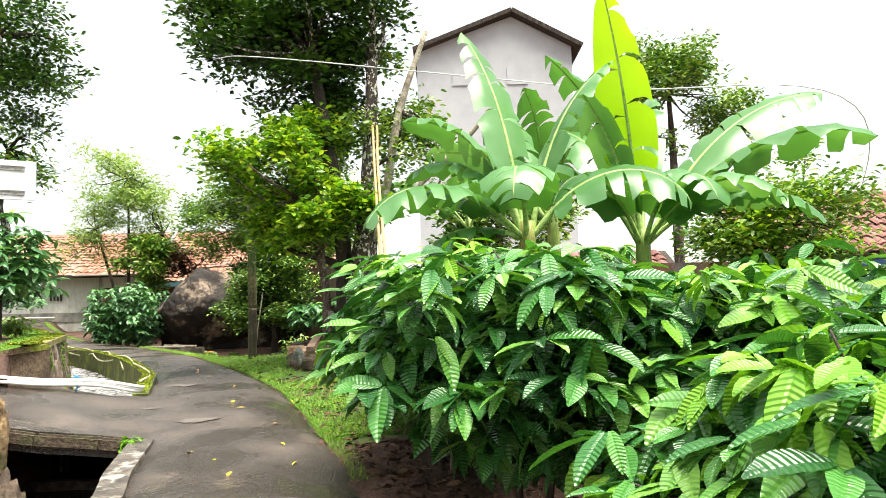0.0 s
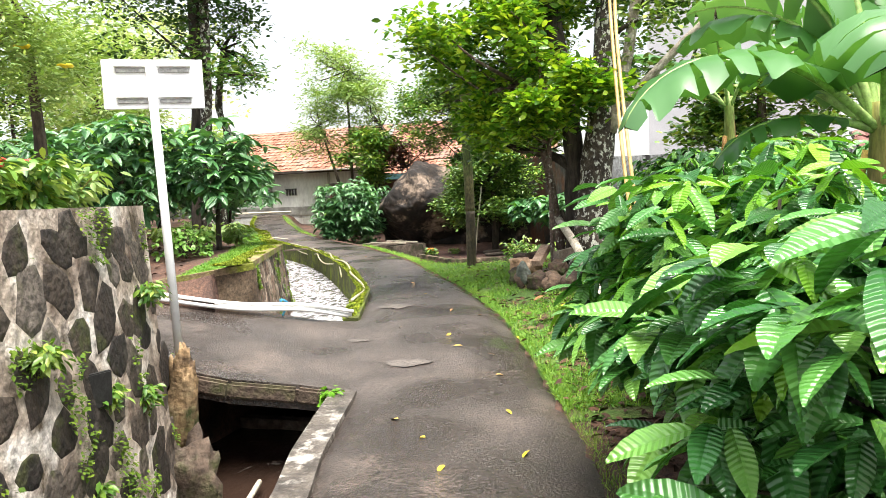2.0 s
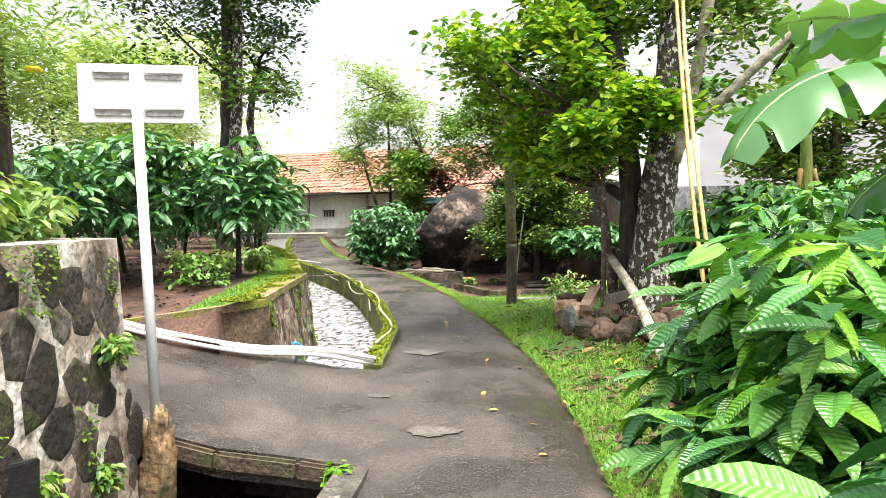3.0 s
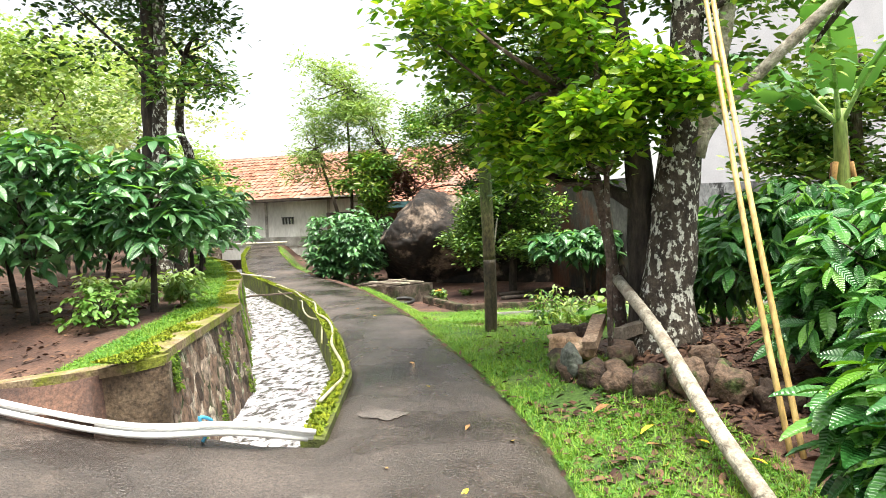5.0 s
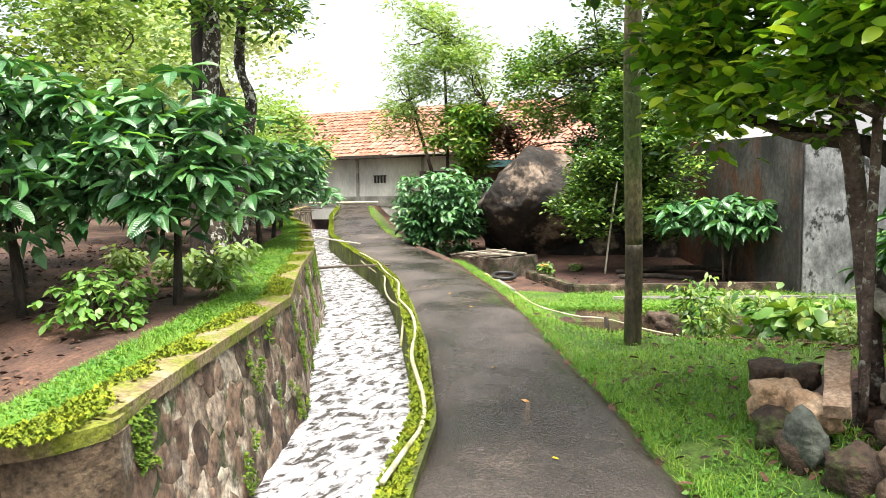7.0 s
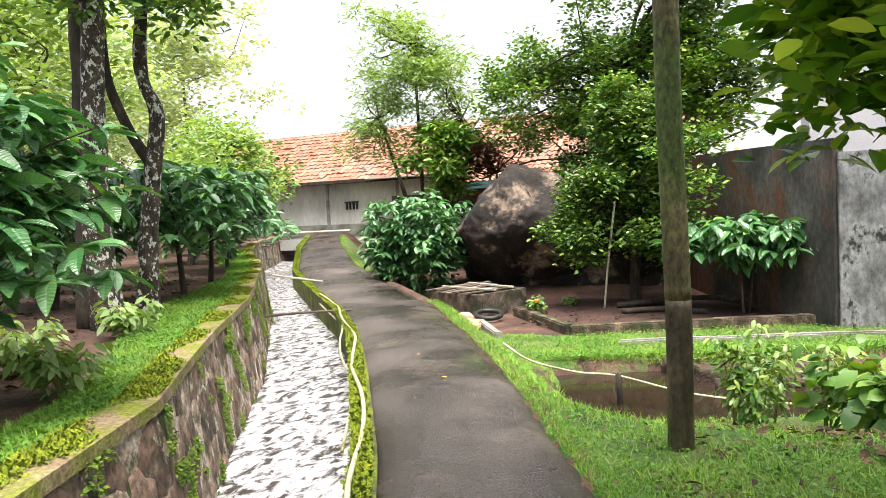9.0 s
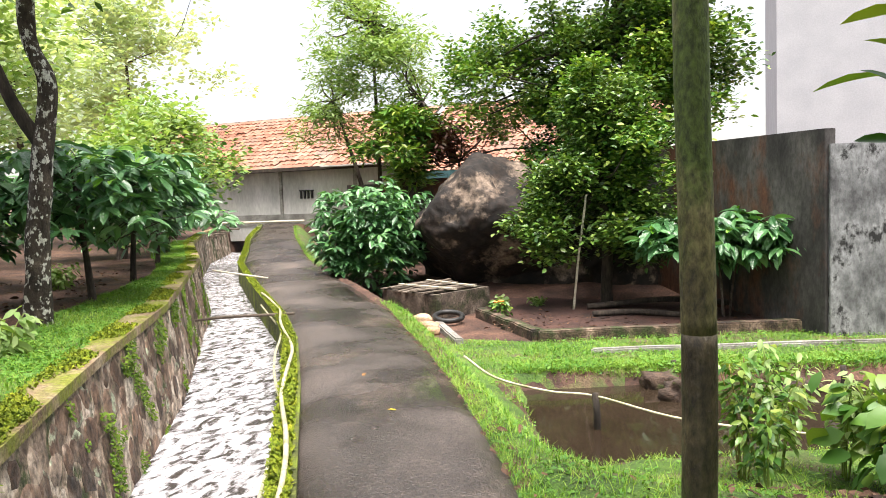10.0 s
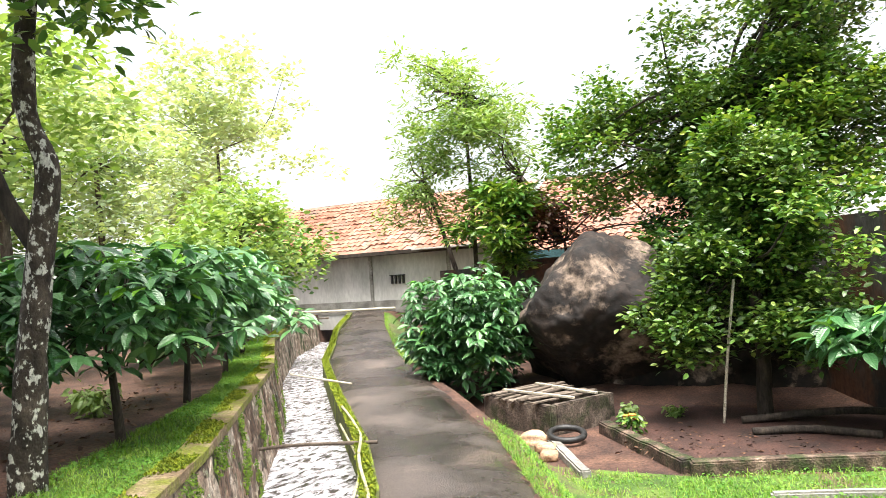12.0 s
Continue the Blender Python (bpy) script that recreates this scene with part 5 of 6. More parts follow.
for k, (x, y, z, r, h, n) in enumerate(((-7.15, 12.0, 1.9, 0.8, 0.85, 78), (-8.1, 11.3, 1.95, 0.85, 0.95, 80), (-9.3, 12.2, 1.9, 0.9, 0.95, 80), (-10.15, 16.8, 1.9, 1.0, 0.7, 95), (-11.3, 18.5, 1.9, 1.0, 0.8, 80), (-11.2, 15.6, 1.75, 0.95, 0.9, 70), (-12.6, 20.4, 1.7, 1.1, 1.0, 85), (-11.0, 13.2, 1.8, 1.0, 0.95, 80), (-13.2, 17.2, 1.8, 1.2, 1.0, 70), (-8.8, 10.2, 1.75, 0.8, 0.85, 60), (-10.4, 10.6, 1.8, 1.0, 0.95, 70), (-14.4, 22.6, 1.8, 1.1, 1.0, 70), (-12.4, 11.8, 1.9, 1.1, 1.0, 70))):
    coffee((x, y, 0.8), (x, y, z), (r, r, h), 90 + k, int(n * 1.7), 6, 0.225, 0, COFFEE_FAR, 0.06, "coffee shrub with dark leaves on a thin trunk in bare soil", BROAD, -0.4, 240, (-0.35, 0.6), 1)
coffee((-10.7, 24.9, 0.1), (-10.7, 24.9, 1.05), (1.3, 1.2, 1.05), 110, 520, 6, 0.22, 0, COFFEE_FAR, 0.02, "rounded coffee bush with dark glossy leaves beside the path", BROAD, -0.95, 1600, (-0.35, 0.65))
coffee((-3.6, 23.3, -0.4), (-3.6, 23.2, 0.9), (1.35, 0.8, 0.5), 111, 130, 6, 0.3, 0, COFFEE_FAR, 0.08, "low spreading coffee shrub before the damp wall", BROAD)
coffee((-7.2, 11.3, 0.72), (-7.2, 11.3, 0.92), (0.42, 0.4, 0.26), 112, 80, 6, 0.085, 0, YOUNG_SHRUB, 0, "low light green shrub in the bare soil", ROUND, -0.5, 60)


# ---- banana plants ----
def banana_leaf(rng, parent, origin, heading, pitch, length, width, mat, curl=1.1, name="leaf_blade"):
    """A long arching blade with a thick midrib, side ripples and torn edges."""
    n = 22
    dirn = V((math.cos(heading), math.sin(heading), 0))
    side = V((-math.sin(heading), math.cos(heading), 0))
    p, a, line = V(origin), pitch, []
    for i in range(n + 1):
        line.append(p.copy())
        p = p + (dirn * math.cos(a) + V((0, 0, 1)) * math.sin(a)) * (length / n)
        a -= curl / n * (0.35 + 1.3 * i / n)
    v, f = [], []
    twist = rng.normal() * 0.25
    start = 4
    tears = set(rng.choice(np.arange(start + 2, n - 1), 8, replace=False).tolist())
    for s in (-1, 1):
        b = len(v)
        rows = []
        for i in range(start, n + 1):
            t = (i - start) / (n - start)
            w = width * (math.sin(math.pi * min(1, 0.06 + 0.92 * t) ** 0.75) ** 0.6) * (1 if i < n else 0.15)
            d = (line[min(i + 1, n)] - line[max(i - 1, 0)]).normalized()
            up = side.cross(d) * -1
            fall = 0.28 + 0.25 * t + 0.12 * math.sin(i * 1.7 + s)
            row = []
            for q in (0.0, 0.35, 0.7, 1.0):
                drop = fall * q * q * w + 0.02 * math.sin(i * 2.3 + q * 3) * q
                row.append(line[i] + side * s * w * q * math.cos(twist) + V((0, 0, 1)) * (s * twist * w * q - drop + 0.09 * w * math.sin(q * 3.1)) + d * (0.3 * w * q))
            rows.append(row)
        for i in range(len(rows) - 1):
            if i + start in tears and s == (1 if i % 2 else -1):
                gap = 0.75
            else:
                gap = 0.0
            b = len(v)
            r0, r1 = rows[i], rows[i + 1]
            for r in (r0, [x.lerp(y, gap * q) for x, y, q in zip(r1, r0, (0, 0.3, 0.7, 1))] if gap else r1):
                v += r
            for k in range(3):
                f.append((b + k, b + k + 1, b + k + 5, b + k + 4) if s > 0 else (b + k, b + k + 4, b + k + 5, b + k + 1))
    me = mesh_of(name, v, f, mat)
    bm = bmesh.new()
    bm.from_mesh(me)
    bmesh.ops.remove_doubles(bm, verts=bm.verts[:], dist=0.0008)
    bm.to_mesh(me)
    bm.free()
    leaf = piece(name, me, parent)
    part("midrib", tube(bmesh.new(), [q + V((0, 0, -0.006)) for q in line], (0.028, 0.005), 6), BANANA_RIB, leaf)
    return leaf


def banana(base, height, lean, leaves, seed):
    rng = np.random.default_rng(seed)
    t = thing("banana_plant", "banana plant with broad arching bright green leaves", "banana plant", base, "banana plants")
    top = V((lean[0], lean[1], height))
    part("stem", tube(bmesh.new(), curve_points([(0, 0, -0.15), top * 0.5 + V((0.02, 0, 0)), top], 6), [0.13, 0.125, 0.12, 0.115, 0.11, 0.105, 0.1, 0.095, 0.09, 0.085, 0.08, 0.075, 0.07], 14, 0.1), BANANA_STEM, t)
    for h, pitch, ln, w, mat, curl in leaves:
        banana_leaf(rng, t, top + V((0.04 * math.cos(radians(h)), 0.04 * math.sin(radians(h)), -0.15)), radians(h), radians(pitch), ln, w, mat, curl)
    for k in range(3):
        a = k * 2.2 + seed
        bm = bmesh.new()
        tube(bm, curve_points([(0.1 * math.cos(a), 0.1 * math.sin(a), height * 0.75), (0.2 * math.cos(a), 0.2 * math.sin(a), height * 0.5), (0.17 * math.cos(a), 0.17 * math.sin(a), height * 0.2)], 4), (0.035, 0.012), 6)
        part("dry_sheath", bm, DRY_LEAF, t)
    return t


banana((0.63, 6.9, -0.1), 2.0, (0.05, 0.0), [(148, 42, 1.75, 0.3, BANANA, 1.5), (258, 70, 1.35, 0.33, BANANA, 2.9), (207, 42, 1.75, 0.36, BANANA, 2.0), (165, 72, 1.5, 0.27, BANANA, 2.2), (345, 55, 1.7, 0.3, BANANA, 2.3), (20, 80, 2.0, 0.26, BANANA, 0.9), (100, 75, 1.9, 0.27, BANANA, 1.0), (195, 20, 1.0, 0.2, BANANA, 1.5), (175, 78, 1.7, 0.3, BANANA, 1.6), (130, 82, 2.3, 0.28, BANANA, 0.6)], 1)
banana((1.95, 7.9, -0.1), 2.0, (0.02, 0.0), [(230, 84, 2.6, 0.31, BANANA_YOUNG, 0.4), (190, 62, 1.9, 0.32, BANANA, 1.9), (348, 52, 2.6, 0.4, BANANA, 1.4), (10, 60, 2.8, 0.36, BANANA, 1.1), (335, 42, 1.9, 0.3, BANANA, 1.9), (285, 60, 1.6, 0.34, BANANA, 2.4), (120, 70, 2.1, 0.3, BANANA, 1.1), (225, 55, 1.8, 0.31, BANANA, 2.2), (70, 72, 2.4, 0.3, BANANA, 0.9), (310, 50, 1.7, 0.33, BANANA, 1.9), (25, 45, 2.0, 0.34, BANANA, 1.5), (200, 80, 2.2, 0.32, BANANA, 0.9)], 2)
banana((1.3, 9.6, 0.0), 2.3, (0.0, 0.0), [(250, 72, 2.0, 0.27, BANANA, 1.2), (170, 60, 2.0, 0.27, BANANA, 1.4), (300, 78, 2.1, 0.25, BANANA, 0.9), (90, 70, 2.0, 0.26, BANANA, 1.0), (210, 45, 1.7, 0.26, BANANA, 1.7)], 3)
banana((0.4, 14.4, 0.4), 2.4, (0.0, 0.0), [(250, 70, 2.0, 0.26, BANANA, 1.2), (180, 55, 2.0, 0.26, BANANA, 1.4), (310, 60, 2.1, 0.25, BANANA, 1.2), (90, 70, 2.0, 0.26, BANANA, 1.0), (210, 35, 1.9, 0.26, BANANA, 1.5)], 4)


# ---- lawn, moss and weeds ----
def cover(name, x_lo, x_hi, y0, y1, z_of, mat, label, category, lift=0.012, step=0.16):
    """A thin cover of turf over the ground between two lines."""
    v, f = [], []
    yy = np.arange(y0, y1 + 1e-6, step)
    n = 15
    for y in yy:
        a, b = x_lo(y), x_hi(y)
        for k in range(n):
            x = a + (b - a) * k / (n - 1)
            v.append((x, y, z_of(x, y) + (lift if 0 < k < n - 1 else -0.03)))
    for j in range(len(yy) - 1):
        for k in range(n - 1):
            f.append((j * n + k, j * n + k + 1, (j + 1) * n + k + 1, (j + 1) * n + k))
    return tagged(piece(name, mesh_of(name, v, f, mat)), label, category, kind="structure")


def lawn_edge(y):
    """Where the turf gives way to soil or water."""
    if y < 9:
        return right(y) + 0.9
    if y < 10.6:
        return -0.4 - 0.5 * (y - 9)
    if y < 12.8:
        return right(y) + 1.15
    if y < 15.8:
        return right(y) + 1.3 + 1.9 * soft(12.8, 14.2, y)
    return min(1.5, right(y) + 3.0 + 2.0 * soft(15.8, 17, y))


cover("lawn", lambda y: right(y) - 0.03, lawn_edge, 7.2, 21.2, lawn, GRASS_SOIL, "patchy green lawn beside the path", "lawn")
cover("lawn_pond", lambda y: max(-6.9, (y - 21.2) / 0.42 - 6.1), lambda y: min(1.5, (y - 19.4) / 0.34 - 5.9), 19.6, 23.2, lawn, GRASS_SOIL, "grassy bank between the pond and the terrace", "lawn")
cover("lawn_far", lambda y: right(y) - 0.03, lambda y: right(y) + 0.9, 25.6, 33.6, lawn, GRASS_SOIL, "green grass verge beside the path", "lawn")
cover("bank_turf", lambda y: bank(y) - 0.85 - 0.2 * math.sin(y * 0.9), lambda y: bank(y) - 0.2, 9.35, 26, ground_z, GRASS_SOIL, "green turf strip along the top of the canal wall", "lawn")


def blades(name, count, sample, z_of, mat, label, lo, hi, seed, shape=BLADE, droop=(-1.45, -0.5), keep=None):
    rng = np.random.default_rng(seed)
    pts = []
    while len(pts) < count:
        x, y = sample(rng)
        if keep is None or keep(x, y, rng):
            pts.append((x, y, z_of(x, y)))
    pts = np.array(pts)
    n = len(pts)
    rot = turns(rng.uniform(0, 2 * np.pi, n), rng.uniform(*droop, n), rng.normal(size=n) * 0.4)
    return tagged(piece(name, leaf_mesh(name, shape, pts, rot, rng.uniform(lo, hi, n), mat)), label, "grass", kind="stuff")


def patchy(x, y, rng):
    return noise.noise(Vector((x, y, 0)) * 1.6) + 0.5 * noise.noise(Vector((x, y, 4)) * 5) > rng.uniform(-0.65, 0.25) and pond_depth(x, y) < 0.25


def lawn_point(rng):
    y = rng.uniform(7.4, 21)
    a = right(y) - 0.02
    return a + (lawn_edge(y) - a) * rng.random(), y


def verge_point(rng):
    y = rng.uniform(6.0, 33.5)
    return right(y) - 0.03 + abs(rng.normal()) * 0.09, y


def bank_point(rng):
    y = 9.3 + 17 * rng.random() ** 1.3
    return bank(y) - 0.2 - (0.72 + 0.25 * math.sin(y * 0.9)) * rng.random() ** 1.1, y


def kerb_point(rng):
    y = rng.uniform(9.9, 33)
    return left(y) - 0.13 + 0.17 * rng.random() ** 0.8, y


def pond_bank_point(rng):
    x = rng.uniform(-6.2, 1.2)
    return x, 19.3 + 0.34 * (x + 6) + rng.random() * rng.choice((0.55, 1.9 + 0.08 * (x + 6)))


blades("lawn_grass", 60000, lawn_point, lambda x, y: lawn(x, y) + 0.005, GRASS, "short bright green lawn grass", 0.04, 0.1, 201, keep=patchy)
blades("verge_grass", 14000, verge_point, lambda x, y: lawn(max(x, right(y)), y) + 0.02, GRASS, "grass tufts along the asphalt edge", 0.025, 0.065, 202, keep=lambda x, y, r: not 20.3 < y < 26.2)
blades("bank_grass", 75000, bank_point, lambda x, y: ground_z(x, y), GRASS, "lush grass on the canal bank", 0.03, 0.085, 203)
blades("kerb_moss", 24000, kerb_point, lambda x, y: rise(y) + 0.02, MOSS, "yellow-green moss along the canal edge", 0.02, 0.05, 204, TINY)
blades("coping_moss", 26000, lambda r: (lambda y: (bank(y) - 0.28 + 0.29 * r.random() ** 0.8, y))(9.1 + 20 * r.random() ** 1.3), lambda x, y: BANK_TOP + 0.012, MOSS, "moss growing on the wall coping", 0.015, 0.04, 205, TINY, keep=lambda x, y, r: noise.noise(Vector((x, y, 9)) * 2.0) + (bank(y) - x) * 2.2 > r.uniform(0.15, 0.8))
blades("pond_grass", 30000, pond_bank_point, lambda x, y: lawn(x, y) + 0.0, GRASS, "grass on the pond's bank", 0.05, 0.12, 206, keep=lambda x, y, r: pond_depth(x, y) < 0.4)
blades("clover", 14000, lawn_point, lambda x, y: lawn(x, y) + 0.03, CLOVER, "small round-leaved weeds in the lawn", 0.02, 0.045, 207, TINY, (-0.4, 0.3), patchy)
blades("clover", 5000, pond_bank_point, lambda x, y: lawn(x, y) + 0.05, CLOVER, "small round-leaved weeds by the pond", 0.03, 0.06, 208, TINY, (-0.4, 0.3), lambda x, y, r: pond_depth(x, y) < 0.5)


blades("clover", 16000, bank_point, lambda x, y: ground_z(x, y) + 0.03, CLOVER, "small round-leaved weeds on the canal bank", 0.02, 0.05, 209, TINY, (-0.5, 0.4), lambda x, y, r: noise.noise(Vector((x, y, 2)) * 2.2) > r.uniform(-0.4, 0.4))


def wall_moss(name, xs, y0, y1, z0, z1, lean, count, seed, label):
    """Clumps of moss and tiny ferns clinging to a wall's face."""
    r = np.random.default_rng(seed)
    pts = []
    while len(pts) < count:
        y, z = y0 + (y1 - y0) * r.random() ** 1.3, r.uniform(z0, z1)
        if noise.noise(Vector((y * 2.4, z * 2.4, seed))) + 0.4 * noise.noise(Vector((y * 8, z * 8, seed))) > 0.3:
            pts.append((xs(y) + lean * (z1 - z) + 0.025, y, z))
    pts = np.array(pts)
    n = len(pts)
    rot = turns(r.uniform(-2.6, -0.5, n), r.uniform(-0.6, 0.9, n), r.normal(size=n) * 0.4)
    return tagged(piece(name, leaf_mesh(name, TINY, pts, rot, r.uniform(0.012, 0.038, n), MOSS_GREEN), None), label, "moss", kind="stuff")


MOSS_GREEN = material("wall_moss", [(0.04, 0.09, 0.008), (0.09, 0.17, 0.012), (0.2, 0.28, 0.02)], 6, 6, 0.9, 0, island=0.6, translucent=0.15)
wall_moss("wall_moss", bank, 9.7, 24, -0.2, BANK_TOP - 0.05, 0.167, 9000, 3, "dark green moss clumps on the canal wall")
wall_moss("wall_moss", bank, 2.5, 6.75, -0.8, 1.5, 0.07, 3500, 5, "green moss clumps on the garden wall")


# ---- litter ----
def mound_point(r):
    return -0.9 + r.normal() * 0.8, 11.6 + r.normal() * 0.9


def under_coffee(r):
    y = r.uniform(2.5, 11)
    return right(y) + 0.1 + abs(r.normal()) * 0.6, y


blades("leaf_litter", 1800, mound_point, lambda x, y: lawn(x, y) + 0.03, LITTER, "brown dead leaves on the tree mound", 0.05, 0.12, 211, LEAF, (-0.3, 0.3), lambda x, y, r: x > right(y) + 0.7)
blades("leaf_litter", 1500, under_coffee, lambda x, y: lawn(x, y) + 0.03, LITTER, "brown dead leaves under the coffee shrubs", 0.05, 0.12, 212, LEAF, (-0.3, 0.3))
blades("leaf_litter", 1600, lambda r: (r.uniform(-13, -6.4), r.uniform(9.6, 21)), lambda x, y: ground_z(x, y) + 0.02, LITTER, "brown dead leaves on the orchard soil", 0.05, 0.11, 213, LEAF, (-0.3, 0.3), lambda x, y, r: x < bank(y) - 1.2)
blades("leaf_litter", 900, lambda r: (r.uniform(-7.2, -2.4), r.uniform(21.6, 25)), lambda x, y: -0.36, LITTER, "brown dead leaves on the terrace", 0.04, 0.1, 214, LEAF, (-0.3, 0.3), lambda x, y, r: y > 21.3 + 0.45 * (x + 6.2))

blades("leaf_litter", 900, lambda r: (-1.9 + r.normal() * 0.7, 14.9 + r.normal() * 0.45), lambda x, y: lawn(x, y) + 0.05, LITTER, "brown dead leaves on the grass by the pond", 0.05, 0.12, 215, LEAF, (-0.3, 0.3))
blades("leaf_litter", 260, lawn_point, lambda x, y: lawn(x, y) + 0.06, LITTER, "scattered dead leaves on the lawn", 0.04, 0.1, 216, LEAF, (-0.3, 0.3), lambda x, y, r: y < 15.5)
rng = np.random.default_rng(77)
LEAF_BIT = mesh_of("fallen_leaf", LEAF[0], LEAF[1], DRY_LEAF)
YELLOW_BIT = mesh_of("fallen_leaf", LEAF[0], LEAF[1], YELLOW)
for x, y in ((-2.35, 8.75), (-2.05, 8.5), (-1.85, 7.95), (-2.3, 6.9), (-2.0, 6.6), (-1.75, 6.2), (-3.6, 11.3), (-4.6, 12.9), (-3.2, 9.4), (-2.6, 9.2), (-2.9, 10.3), (-1.6, 7.2), (-1.3, 6.5), (-4.1, 12.2), (-5.9, 15.4), (-1.9, 9.1), (-6.6, 16.4), (-2.5, 10.0)):
    s = rng.uniform(0.05, 0.1)
    tagged(piece("fallen_leaf", YELLOW_BIT if rng.random() < 0.4 else LEAF_BIT, None, "", Matrix.Translation((x, y, rise(y) + 0.034)) @ pose(0, 0, 0, rng.normal() * 6, rng.normal() * 6, rng.uniform(0, 360)) @ Matrix.Diagonal((s, s, s, 1))), "small dry leaf fallen on the asphalt", "leaf", "leaves on the path")
for x, y in ((-1.75, 10.45), (-1.55, 10.25), (-1.9, 10.7), (-1.45, 9.6), (-2.1, 10.2), (-1.2, 9.9), (-1.0, 9.7), (-1.6, 9.9), (-1.3, 10.4)):
    s = rng.uniform(0.1, 0.2)
    tagged(piece("fallen_leaf", YELLOW_BIT if rng.random() < 0.3 else LEAF_BIT, None, "", Matrix.Translation((x, y, lawn(x, y) + 0.07)) @ pose(0, 0, 0, rng.normal() * 12, rng.normal() * 12, rng.uniform(0, 360)) @ Matrix.Diagonal((s, s, s, 1))), "large dry yellow-brown leaf on the lawn", "leaf", "leaves on the lawn")

# worn pale patches in the asphalt
WORN = material("worn_asphalt", [(0.09, 0.078, 0.068), (0.14, 0.12, 0.105)], 6, 10, 0.7, 0.7, 60, grain=0.6)
for x, y, s in ((-2.7, 8.2, 0.17), (-3.66, 10.45, 0.19), (-3.5, 8.95, 0.1)):
    bm = bmesh.new()
    ring = []
    for a in np.linspace(0, 2 * math.pi, 40, endpoint=False):
        r = s * (1 + 0.6 * noise.noise(Vector((math.cos(a) * 1.6 + x * 3, math.sin(a) * 1.6, y))) + 0.25 * noise.noise(Vector((math.cos(a) * 6, math.sin(a) * 6, y))))
        px, py = x + r * math.cos(a), y + r * 0.65 * math.sin(a)
        ring.append(bm.verts.new((px, py, path_z(px, py) + 0.008)))
    mid = bm.verts.new((x, y, path_z(x, y) + 0.008))
    for i in range(len(ring)):
        bm.faces.new((mid, ring[i], ring[(i + 1) % len(ring)]))
    ob = part("worn_patch", bm, WORN, road, "pale worn patch in the asphalt", False)

# ---- stones round the tree mound ----
MOUND_STONE = material("garden_stone", [(0.02, 0.013, 0.009), (0.075, 0.045, 0.03), (0.18, 0.12, 0.08)], 5, 12, 0.85, 1.0, 30, island=0.6, stain=(0.06, 0.085, 0.02), stain_scale=4, stain_cut=(0.53, 0.62), grain=0.6)
GREY_STONE = material("slate_grey_stone", [(0.04, 0.045, 0.038), (0.09, 0.1, 0.085), (0.16, 0.17, 0.14)], 5, 9, 0.85, 0.8, 30)
PINK_STONE = material("broken_ochre_stone", [(0.28, 0.17, 0.1), (0.48, 0.31, 0.19), (0.62, 0.45, 0.31)], 5, 8, 0.85, 0.7, 40)
ring_pts = [(-2.42, 11.85, 0.17, 0.15), (-2.3, 11.55, 0.16, 0.15), (-2.08, 11.32, 0.16, 0.15), (-1.86, 11.12, 0.18, 0.15), (-1.6, 10.92, 0.18, 0.17), (-1.32, 10.84, 0.19, 0.18), (-1.02, 10.74, 0.2, 0.18), (-0.72, 10.62, 0.2, 0.15), (-2.5, 12.2, 0.16, 0.14), (-1.42, 11.02, 0.14, 0.12), (-1.9, 11.35, 0.14, 0.12), (-2.5, 12.55, 0.16, 0.14), (-1.1, 11.0, 0.14, 0.13), (-0.42, 10.55, 0.18, 0.14), (-1.18, 11.3, 0.15, 0.14)]
for k, (x, y, s, h) in enumerate(ring_pts):
    me = stone_mesh("rock", rng, s * 0.8, s * 0.62, h * 0.85, PINK_STONE if k in (8, 11) else MOUND_STONE, 3, 0.45, 1.8)
    tagged(piece("rock", me, None, "", pose(x, y, lawn(x, y) + h * 0.5, rng.normal() * 10, rng.normal() * 10, rng.uniform(0, 360))), "rounded brown garden stone edging the tree mound", "stone", "stones round the tree mound")
for x, y, z, sx, sy, sz, rz, mat, lab in ((-2.45, 12.0, 0.5, 0.13, 0.1, 0.085, 35, PINK_STONE, "broken ochre building stone on the mound's edge"), (-2.24, 11.8, 0.5, 0.11, 0.14, 0.085, 50, PINK_STONE, "broken ochre building stone on the mound's edge"), (-2.48, 12.35, 0.52, 0.12, 0.1, 0.09, 10, MOUND_STONE, "brown block of stone stacked on the mound"), (-2.3, 12.2, 0.58, 0.1, 0.08, 0.08, 60, MOUND_STONE, "brown block of stone stacked on the mound"), (-2.3, 11.5, 0.42, 0.055, 0.12, 0.14, 40, GREY_STONE, "grey slab of stone leaning on the mound"), (-1.85, 11.55, 0.5, 0.11, 0.09, 0.09, -20, MOUND_STONE, "brown block of stone stacked on the mound")):
    me = stone_mesh("rock", rng, sx, sy, sz, mat, 3, 0.45, 1.5, 0.62)
    tagged(piece("rock", me, None, "", pose(x, y, z, 6, -5, rz)), lab, "stone", "stones round the tree mound")
